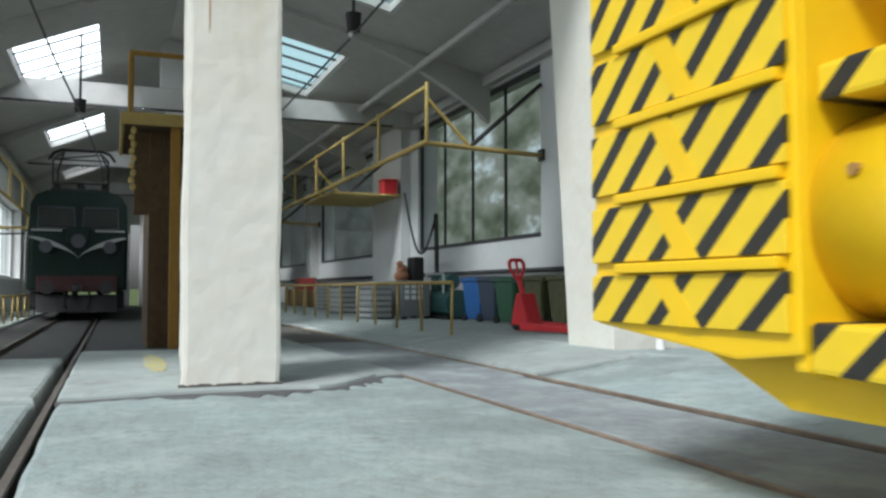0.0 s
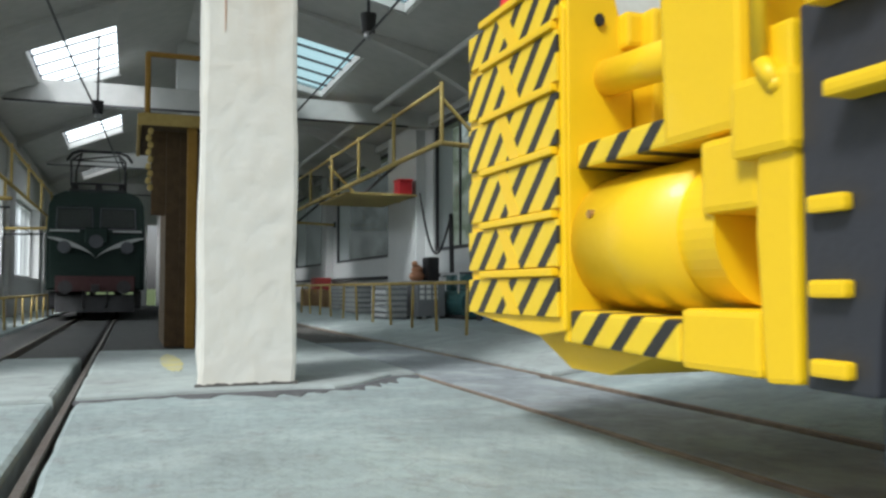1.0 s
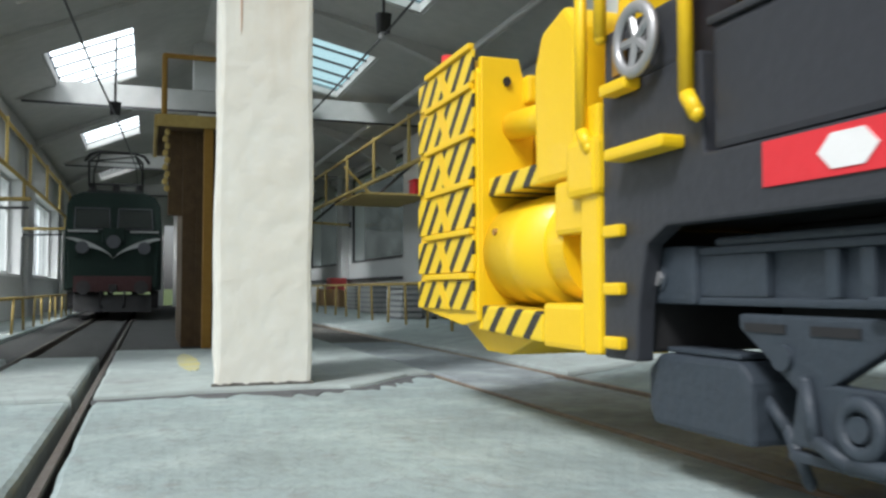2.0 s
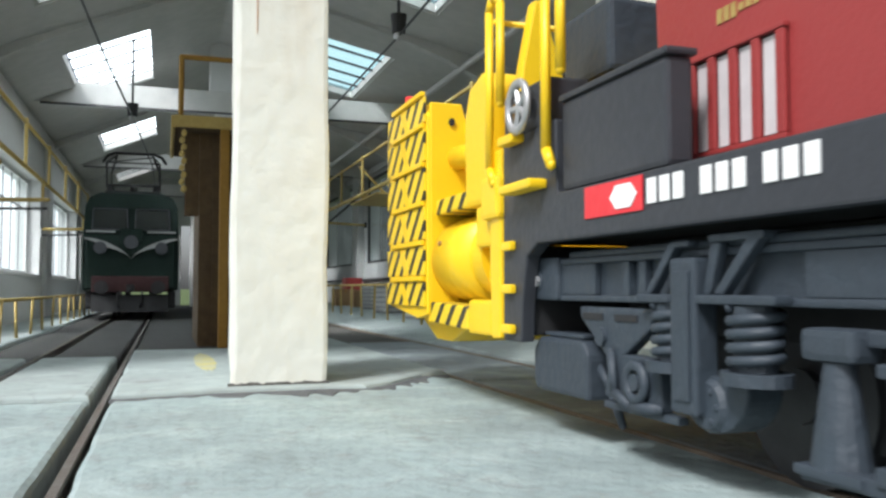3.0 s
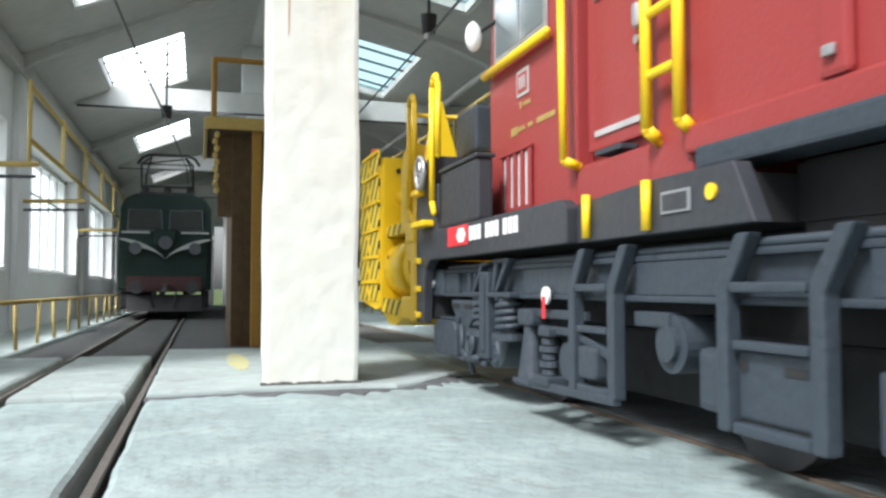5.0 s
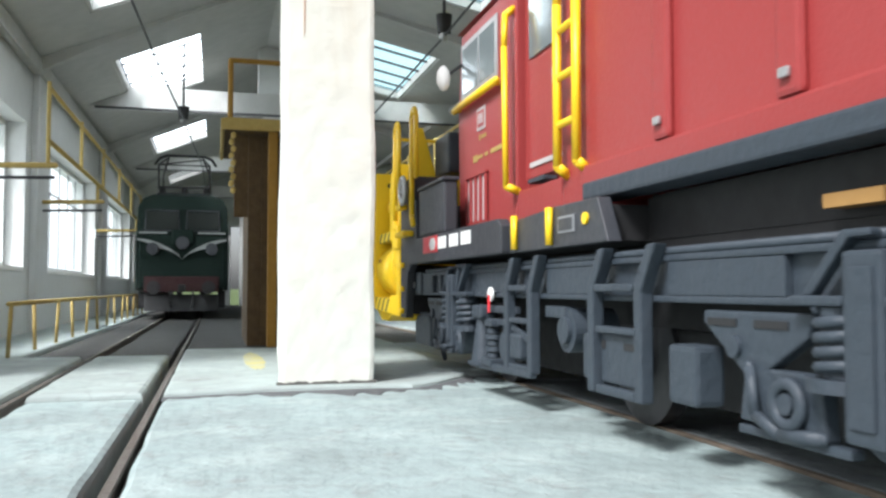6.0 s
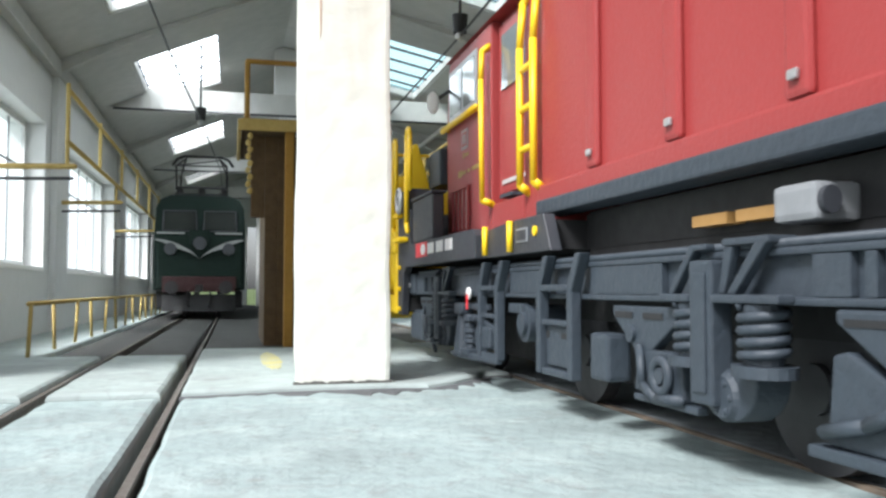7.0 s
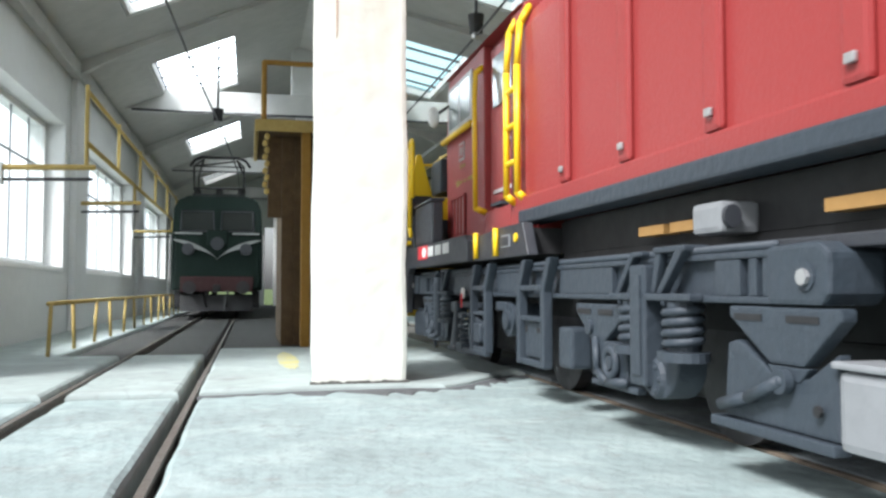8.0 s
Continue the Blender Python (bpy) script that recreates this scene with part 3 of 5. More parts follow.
def gantry(x, wall, y0, n, pitch, zb, h, arms, label):
    """A hung walkway rail with brackets that carry it from the wall."""
    gn = tagged(thing("overhead_railing", x, y0, zb), label, "railing", "overhead railings")
    L = pitch * (n - 1)
    part("top_rail", pipe(B(), [(0, 0, h), (0, L, h)], 0.048 if x > 0 else 0.036), M["dullyellow"], gn, smooth=True)
    part("bottom_rail", pipe(B(), [(0, 0, 0), (0, L, 0)], 0.07 if x > 0 else 0.045), M["dullyellow"], gn, smooth=True)
    for i in range(n):
        part("post", rod(B(), (0, pitch * i, 0), (0, pitch * i, h + 0.1), 0.048 if x > 0 else 0.036), M["dullyellow"], gn)
    d = wall - x
    for a in arms:
        if d < 0:
            part("hanger", rod(B(), (0, a, -0.03), (0, a, -0.45), 0.035), M["dullyellow"], gn)
            part("bracket", pipe(B(), [(0.12, a, -0.42), (d + 0.02, a, -0.46)], 0.05), M["dullyellow"], gn)
            part("tie_tube", rod(B(), (0.1, a + 0.05, -0.62), (d + 0.01, a + 0.05, -0.66), 0.03), M["darkmetal"], gn)
            part("wall_plate", box(B(), d + 0.005, d + 0.04, a - 0.1, a + 0.1, -0.75, -0.38), M["wall"], gn)
            continue
        part("bracket", pipe(B(), [(0, a, -0.03), (d, a, -0.15)], 0.06), M["dullyellow"], gn)
        part("brace", pipe(B(), [(d * 0.36, a, -0.05), (d * 0.98, a, 1.55)], 0.055), M["darkmetal"], gn)
        part("strut", pipe(B(), [(0.0, a, 1.0), (d * 0.36, a, -0.05)], 0.05), M["dullyellow"], gn)
        part("wall_plate", box(B(), d - 0.08, d - 0.005, a - 0.12, a + 0.12, -0.28, 0.0), M["darkmetal"], gn)
    return gn


gantry(6.55, RW, 17.9, 9, 3.75, 4.33, 1.27, (0.0, 11.6, 23.5), "yellow overhead tube railing on wall brackets by the windows")
gantry(-2.75, LW, 15.4, 9, 3.6, 3.5, 0.9, (0.0, 6.2, 16.4), "yellow overhead tube railing on wall brackets by the tall windows")
d = tagged(part("walkway_deck", box(B(), 0, 2.5, 0, 4.2, -0.07, 0.0, 0.015), M["dullyellow"]), "worn yellow metal deck hung under the yellow railing", "walkway")
at(d, 6.6, 27.3, 4.22)
rb = tagged(thing("red_box", 8.75, 27.8, 4.22), "small red metal box standing on the walkway", "box")
part("body", box(B(), -0.25, 0.25, -0.3, 0.3, 0.0, 0.46, 0.05), M["brightred"], rb)
part("lid", box(B(), -0.27, 0.27, -0.32, 0.32, 0.465, 0.54, 0.03), M["brightred"], rb)

# hose post
hp = tagged(thing("hose_post", 8.6, 22.6, 0.2), "black upright post with a drooping black hose", "post")
part("post", pipe(B(), [(0, 0, 0), (-0.05, 0, 2.9)], 0.07), M["black"], hp)
hose = [(-0.05 + 0.2 * k / 14, 3.4 * k / 14, 2.9 + 1.0 * k / 14 - 1.5 * math.sin(math.pi * k / 14)) for k in range(15)]
part("hose", pipe(B(), hose, 0.035), M["black"], hp)


def bin_(name, x, y, z, material, label, rz=0, s=1.0):
    b = tagged(thing(name, x, y, z, rz), label, "bin", "wheeled bins by the wall")
    bm = B()
    w, dpt, h = 0.29 * s, 0.36 * s, 0.98 * s
    lo = [(-w * 0.82, -dpt * 0.8), (w * 0.82, -dpt * 0.8), (w * 0.82, dpt * 0.7), (-w * 0.82, dpt * 0.7)]
    hi = [(-w, -dpt), (w, -dpt), (w, dpt), (-w, dpt)]
    v0, v1 = [bm.verts.new((*p, 0.05)) for p in lo], [bm.verts.new((*p, h)) for p in hi]
    bm.faces.new(v0), bm.faces.new(v1)
    for i in range(4):
        bm.faces.new((v0[i], v0[(i + 1) % 4], v1[(i + 1) % 4], v1[i]))
    bmesh.ops.bevel(bm, geom=list(bm.edges), offset=0.03, segments=2, affect="EDGES")
    part("body", bm, material, b)
    bm = B()
    prism(bm, [(-dpt * 1.1, h + 0.01), (dpt * 1.06, h + 0.01), (dpt * 1.06, h + 0.10), (-dpt * 0.7, h + 0.12), (-dpt * 1.1, h + 0.05)], "x", -w * 1.07, w * 1.07, 0.015)
    part("lid", bm, material, b)
    for sx in (-1, 1):
        part("wheel", rod(B(), (sx * w * 0.75, dpt * 0.85, 0.1), (sx * w * 0.95, dpt * 0.85, 0.1), 0.1, 14), M["black"], b)
    part("handle", pipe(B(), [(-w * 0.8, dpt * 1.2, h), (w * 0.8, dpt * 1.2, h)], 0.022), material, b)
    return b


bin_("wheeled_bin", 8.55, 19.5, 0.2, M["blue"], "bright blue plastic wheeled bin with a lid", 20)
bin_("wheeled_bin", 8.62, 18.7, 0.2, M["navy"], "dark grey-blue plastic wheeled bin with a lid", 14)
bin_("wheeled_bin", 8.62, 17.75, 0.2, M["bingreen"], "dark green plastic wheeled bin with a lid", 16, 0.98)
bin_("wheeled_bin", 8.75, 16.5, 0.2, M["olive"], "large olive bin with mottled weathered sides", 8, 1.0)
bin_("wheeled_bin", 8.85, 15.6, 0.2, M["olive"], "large olive bin with mottled weathered sides", 4, 1.0)

# pallet truck
pt = tagged(thing("pallet_truck", 7.55, 14.5, 0.2, 17), "bright red hand pallet truck parked by the gate jamb", "pallet truck")
for sx in (-1, 1):
    part("fork", prism(B(), [(-1.45, 0.06), (-1.3, 0.02), (0.1, 0.02), (0.1, 0.17), (-1.3, 0.12), (-1.45, 0.09)], "x", sx * 0.27 - 0.09, sx * 0.27 + 0.09, 0.012), M["brightred"], pt)
part("pump_housing", prism(B(), [(0.02, 0.1), (0.52, 0.1), (0.46, 0.4), (0.36, 0.72), (0.26, 0.72)], "x", -0.2, 0.2, 0.03), M["brightred"], pt)
part("tiller", pipe(B(), [(0, 0.34, 0.6), (0, 0.5, 1.0)], 0.05), M["brightred"], pt)
part("handle", pipe(B(), [(-0.04, 0.5, 0.98), (-0.19, 0.55, 1.2), (-0.19, 0.57, 1.31), (-0.13, 0.58, 1.37), (0.13, 0.58, 1.37), (0.19, 0.57, 1.31), (0.19, 0.55, 1.2), (0.04, 0.5, 0.98)], 0.034), M["brightred"], pt)
part("handle_bar", pipe(B(), [(0, 0.5, 0.98), (0, 0.575, 1.35)], 0.025), M["brightred"], pt)
for sx in (-1, 1):
    part("wheel", rod(B(), (sx * 0.06, 0.42, 0.12), (sx * 0.15, 0.42, 0.12), 0.12, 16), M["black"], pt)


# wire crates
def crate(x, y, z, w, dpt, h, rz=0):
    c = tagged(thing("crate", x, y, z, rz), "pale grey slatted stacking crate on the platform", "crate", "crates on the platform")
    for i in range(6):
        a = h * i / 6 + 0.06
        part("slat", box(B(), -w, w, -dpt, -dpt + 0.05, a, a + h / 6 - 0.06, 0.008), M["crate"], c)
        part("slat", box(B(), -w, -w + 0.05, -dpt + 0.06, dpt, a, a + h / 6 - 0.06, 0.008), M["crate"], c)
    part("core", box(B(), -w + 0.06, w, -dpt + 0.06, dpt, 0, h - 0.1), M["tank"], c)
    part("lid", box(B(), -w, w, -dpt, dpt, h - 0.05, h, 0.01), M["crate"], c)
    return c


crate(6.5, 21.9, 0.2, 0.3, 0.5, 0.92, 8)


def grid_crate(x, y, z, rz):
    """A dark crate; white squares on its front are painted light showing through openings."""
    c = tagged(thing("crate", x, y, z, rz), "dark grey plastic crate with light through its openings painted white", "crate", "crates on the platform")
    part("body", box(B(), -0.42, 0.42, -0.45, 0.45, 0.06, 0.96, 0.03), M["tank"], c)
    part("rim", box(B(), -0.45, 0.45, -0.48, 0.48, 0.965, 1.02, 0.015), M["tank"], c)
    for i in range(3):
        for k in range(3):
            part("opening", box(B(), -0.36 + 0.2 * i, -0.22 + 0.2 * i, -0.456, -0.451, 0.52 + 0.15 * k, 0.63 + 0.15 * k), M["white"], c)
    for sx in (-1, 1):
        for sy in (-1, 1):
            part("foot", box(B(), sx * 0.34 - 0.06, sx * 0.34 + 0.06, sy * 0.38 - 0.05, sy * 0.38 + 0.05, 0, 0.058), M["black"], c)
    return c


grid_crate(7.5, 21.9, 0.2, 8)
crate(7.35, 27.6, 0.2, 0.55, 0.6, 0.98, 5)
crate(8.1, 33.0, 0.2, 0.55, 0.6, 0.9, 5)
for i, (x, y, w, h) in enumerate(((8.2, 40.5, 0.5, 0.8), (8.9, 38.5, 0.45, 0.6), (8.3, 37.2, 0.4, 0.75))):
    c = tagged(thing("cardboard_box", x, y, 0.2), "brown cardboard box with taped lid on the platform", "box", "cardboard boxes")
    part("body", box(B(), -w, w, -w, w, 0, h, 0.02), M["cardboard"], c)
    part("tape", box(B(), -0.06, 0.06, -w - 0.004, w + 0.004, h - 0.2, h + 0.006), M["ochre"], c)
rc = tagged(thing("red_cabinet", 8.8, 41.4, 0.2), "dark red metal cabinet against the wall", "cabinet")
part("body", box(B(), -0.4, 0.4, -0.5, 0.5, 0.05, 1.35, 0.03), M["red"], rc)
part("door", box(B(), -0.43, -0.405, -0.42, 0.42, 0.15, 1.25, 0.01), M["red"], rc)
part("foot", box(B(), -0.38, 0.38, -0.48, 0.48, 0, 0.045), M["black"], rc)

# compressor-like machine
mc = tagged(thing("compressor", 8.5, 21.6, 0.2), "dark teal workshop compressor on skids by the wall", "machine")
part("tank", rod(B(), (-0.1, -1.1, 0.42), (-0.1, 0.7, 0.42), 0.36, 20), M["teal"], mc, smooth=False)
part("skid", box(B(), -0.4, 0.2, -1.0, 0.6, 0, 0.1, 0.01), M["black"], mc)
part("motor", rod(B(), (-0.1, -0.7, 1.0), (-0.1, -0.1, 1.0), 0.2, 16), M["teal"], mc)
part("pump", box(B(), -0.3, 0.1, 0.05, 0.5, 0.75, 1.2, 0.05), M["teal"], mc)
part("guard", pipe(B(), [(-0.42, -0.8, 0.7), (-0.42, -0.8, 1.2), (-0.42, 0.5, 1.2), (-0.42, 0.5, 0.7)], 0.03), M["silver"], mc)

# figurine: one plain shape
bm = B()
ball(bm, (0, 0, 0.16), 0.22, 1.1, 1.0, 0.8)
ball(bm, (0.03, 0.05, 0.36), 0.18, 1.0, 1.0, 0.9)
ball(bm, (-0.06, 0, 0.53), 0.1)
ped = tagged(thing("workbench", 8.15, 24.0, 0.2), "dark metal workbench with a small vice", "workbench")
part("bench_top", box(B(), -0.5, 0.5, -0.6, 0.6, 0.95, 1.02, 0.01), M["darkmetal"], ped)
for sx in (-1, 1):
    for sy in (-1, 1):
        part("leg", box(B(), sx * 0.45 - 0.04, sx * 0.45 + 0.04, sy * 0.55 - 0.04, sy * 0.55 + 0.04, 0, 0.948), M["darkmetal"], ped)
part("vice", box(B(), 0.1, 0.45, -0.3, 0.3, 1.025, 1.75, 0.06), M["black"], ped)
fg = tagged(part("figurine", bm, M["skin"], smooth=True), "small orange-brown painted figurine on the dark bench", "figurine")
at(fg, 8.0, 24.05, 1.215)

# timber tower with platform
tw = tagged(thing("timber_tower", 0, 14.4, 0.03), "brown boarded timber tower with a yellow railed top", "tower")
for i in range(5):
    part("board", box(B(), 0.52 + i * 0.22, 0.52 + i * 0.22 + 0.219, 0.5, 0.56, 0, 3.62, 0.008), M["wood"], tw)
for i in range(9):
    part("board", box(B(), 0.52, 0.57, 0.57 + i * 0.3, 0.57 + i * 0.3 + 0.299, 0, 3.62, 0.008), M["wood"], tw)
part("valance", box(B(), 0.28, 0.515, 0.5, 0.56, 2.2, 3.62, 0.008), M["wood"], tw)
part("post", box(B(), 0.83, 0.98, 0.0, 0.15, 0, 3.62, 0.015), M["orange"], tw, "orange squared corner post")
part("deck", box(B(), 0.12, 1.65, -0.05, 3.4, 3.625, 3.72, 0.015), M["wood"], tw)
part("deck_edge", box(B(), 0.1, 1.66, -0.12, -0.055, 3.6, 3.80, 0.015), M["dullyellow"], tw)
part("side_edge", box(B(), 0.05, 0.115, -0.05, 3.4, 3.6, 3.80, 0.015), M["dullyellow"], tw)
part("handrail", pipe(B(), [(0.2, 0, 3.8), (0.2, 0, 4.78), (1.6, 0, 4.78), (1.6, 0, 3.8)], 0.045), M["orange"], tw)
for k in range(9):
    part("chain_link", ball(B(), (0.24 + 0.015 * (-1) ** k, -0.02, 3.52 - k * 0.115), 0.065, 0.8, 0.6, 1.0, 1), M["dullyellow"], tw)


# overhead wires
def wire(name, pts, hang, label):
    w = tagged(thing(name), label, "wire")
    part("contact_wire", pipe(B(), pts, 0.022, 6), M["darkmetal"], w)
    for (x, y, z, top) in hang:
        part("insulator", rod(B(), (x, y, z + 0.05), (x, y, z + 0.38), 0.12, 12, 0.15), M["black"], w)
        part("clamp", ball(B(), (x, y, z + 0.0), 0.1, sub=1), M["silver"], w)
        part("rod", rod(B(), (x, y, z + 0.38), (x, y, top), 0.03), M["darkmetal"], w)
    return w


wire("overhead_wire", [(-1.45, 11.0, 5.55), (-1.15, 18.2, 5.5), (-0.88, 23.2, 5.48), (-0.5, 32.6, 5.46), (-0.5, 54, 5.5)], [(-0.88, 23.2, 5.42, 7.5)], "thin dark overhead wire with a hanging insulator")
wire("overhead_wire", [(3.9, 11.0, 5.6), (3.88, 14.4, 5.5), (3.87, 30, 5.5), (3.87, 54, 5.5)], [(3.88, 14.4, 5.5, 8.0)], "thin dark overhead wire with a hanging insulator")


# ---- green locomotive ----
def green_loco():
    L = tagged(thing("electric_locomotive", -1.1, 30.0, 0.0), "dark green electric model locomotive with white moustache lines", "locomotive")
    prof = [(-1.5, 0.95), (1.5, 0.95), (1.5, 2.9), (1.45, 3.75), (1.3, 4.05), (0.95, 4.2), (-0.95, 4.2), (-1.3, 4.05), (-1.45, 3.75), (-1.5, 2.9)]
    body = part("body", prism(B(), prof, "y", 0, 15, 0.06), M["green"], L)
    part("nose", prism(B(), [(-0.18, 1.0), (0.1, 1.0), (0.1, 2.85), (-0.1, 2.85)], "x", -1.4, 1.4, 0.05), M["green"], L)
    for sx in (-1, 1):
        part("windscreen", box(B(), sx * 0.66 - 0.52, sx * 0.66 + 0.52, -0.05, 0.03, 3.0, 3.62, 0.03), M["pane_dark"], L, "dark glass windscreen")
        part("headlamp", rod(B(), (sx * 0.95, -0.32, 2.35), (sx * 0.95, -0.1, 2.35), 0.2, 18), M["grey"], L, "round dark grey headlamp")
        n = 12
        up = [(1.46 - 1.46 * k / n, 2.0 + 0.68 * math.sin(math.pi / 2 * (1 - k / n)) ** 0.75) for k in range(n + 1)]
        lo = [(x, z - 0.16 * (1 - abs(2 * k / n - 0.9)) - 0.02) for k, (x, z) in enumerate(up)]
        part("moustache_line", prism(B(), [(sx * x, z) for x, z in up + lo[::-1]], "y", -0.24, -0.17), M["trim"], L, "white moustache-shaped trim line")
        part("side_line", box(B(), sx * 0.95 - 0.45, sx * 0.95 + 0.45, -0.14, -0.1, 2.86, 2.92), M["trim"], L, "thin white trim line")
        part("buffer", rod(B(), (sx * 0.87, -0.75, 1.05), (sx * 0.87, -0.12, 1.05), 0.22, 18, 0.12), M["black"], L)
        part("frame_side", box(B(), sx * 1.3 - 0.12, sx * 1.3 + 0.12, 0.2, 14.5, 0.35, 0.93, 0.02), M["black"], L)
        for y in (1.5, 4.3, 10.5, 13.3):
            part("wheel", rod(B(), (sx * 0.58 + 0.035 - 0.06, y, 0.6), (sx * 0.58 + 0.035 + 0.06, y, 0.6), 0.6, 24), M["darkmetal"], L)
    for sx in (-1, 1):
        part("handrail", pipe(B(), [(sx * 1.53, 0.05, 1.2), (sx * 1.56, 0.0, 1.3), (sx * 1.56, 0.0, 2.7), (sx * 1.53, 0.05, 2.8)], 0.025), M["platelt"], L)
        part("windscreen_frame", pipe(B(), [(sx * 0.66 - 0.55, -0.06, 2.97), (sx * 0.66 + 0.55, -0.06, 2.97), (sx * 0.66 + 0.52, -0.06, 3.65), (sx * 0.66 - 0.52, -0.06, 3.65)], 0.022, 6, True), M["grey"], L)
        part("step", box(B(), sx * 1.2 - 0.16, sx * 1.2 + 0.16, -0.1, 0.15, 0.45, 0.5, 0.01), M["black"], L)
        part("brake_hose", pipe(B(), [(sx * 0.35, -0.18, 0.95), (sx * 0.37, -0.4, 0.8), (sx * 0.36, -0.38, 0.5), (sx * 0.32, -0.25, 0.4)], 0.035), M["black"], L)
    part("badge", box(B(), -0.35, 0.35, -0.2, -0.11, 2.5, 3.0, 0.04), M["green"], L)
    part("badge_disc", rod(B(), (0, -0.27, 2.55), (0, -0.15, 2.55), 0.22, 18), M["grey"], L)
    part("buffer_beam", box(B(), -1.2, 1.2, -0.24, 0.1, 0.9, 1.42, 0.03), M["reddark"], L, "red buffer beam, darkened for the shed's shade")
    part("plough", prism(B(), [(-0.3, 0.25), (0.1, 0.25), (0.1, 0.82), (-0.1, 0.82)], "x", -1.2, 1.2, 0.02), M["black"], L)
    part("coupler", box(B(), -0.12, 0.12, -0.5, -0.17, 0.9, 1.15, 0.03), M["black"], L)
    for x in (-0.75, 0, 0.75):
        part("insulator", rod(B(), (x, 1.2, 4.2), (x, 1.2, 4.55), 0.16, 12, 0.1), M["black"], L)
    part("roof_box", box(B(), -0.9, 0.9, 0.8, 3.8, 4.2, 4.36, 0.04), M["black"], L)
    pan = part("pantograph", pipe(B(), [(-0.85, 0.9, 4.5), (-0.85, 0.9, 4.55), (0.85, 0.9, 4.55), (0.85, 3.4, 4.55), (-0.85, 3.4, 4.55), (-0.85, 0.9, 4.55)], 0.04), M["black"], L, "dark diamond pantograph")
    for sx in (-1, 1):
        part("arm", pipe(B(), [(sx * 0.85, 0.9, 4.55), (sx * 0.85, 0.7, 5.3), (sx * 0.6, 2.1, 5.75)], 0.035), M["black"], pan)
        part("arm", pipe(B(), [(sx * 0.85, 3.4, 4.55), (sx * 0.85, 3.5, 5.3), (sx * 0.6, 2.1, 5.75)], 0.035), M["black"], pan)
    part("cross_arm", pipe(B(), [(-0.85, 0.7, 5.3), (0.6, 2.1, 5.72)], 0.025), M["black"], pan)
    part("cross_bar", pipe(B(), [(-0.85, 0.7, 5.3), (0.85, 0.7, 5.3)], 0.025), M["black"], pan)
    part("collector", pipe(B(), [(-1.05, 2.0, 5.5), (-0.9, 2.0, 5.72), (-0.65, 2.0, 5.82), (0.65, 2.0, 5.82), (0.9, 2.0, 5.72), (1.05, 2.0, 5.5)], 0.05), M["black"], pan)
    return L


M["platelt"] = mat("pale_plate", (0.50, 0.47, 0.46), 0.5, vary=0.3)
# White trim lowered to grey, so its colour holds the shed's shade.
M["trim"] = mat("shaded_white_trim", (0.26, 0.27, 0.26), 0.7, vary=0.3)
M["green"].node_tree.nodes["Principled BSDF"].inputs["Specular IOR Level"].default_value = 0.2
M["pane_dark"] = mat("dark_glass", (0.02, 0.024, 0.022), 0.22, vary=0.1, bump=0.0)
M["pane_dark"].node_tree.nodes["Principled BSDF"].inputs["Specular IOR Level"].default_value = 0.2
M["louvre"] = mat("pale_louvre", (0.62, 0.58, 0.58), 0.45, vary=0.25)
# On the buffer beam this dark red includes the shed's shade.
M["reddark"] = mat("dark_red", (0.04, 0.010, 0.010), 0.8, vary=0.3)
green_loco()


# ---- snow blower: x across, y forward from the cab's front, z up from the rail ----
KX, KY, KZ = 0.882, 1.1, 1.1   # stretch of width, length and height that fits the camera's view
RW_ = 0.46                     # wheel radius


def tpart(name, bm, material, parent, label="", smooth=False):
    """A part of the snow blower, stretched to fit the camera's view."""
    for v in bm.verts:
        v.co = (v.co.x * KX, v.co.y * KY, v.co.z * KZ - 0.1)
    return part(name, bm, material, parent, label, smooth)


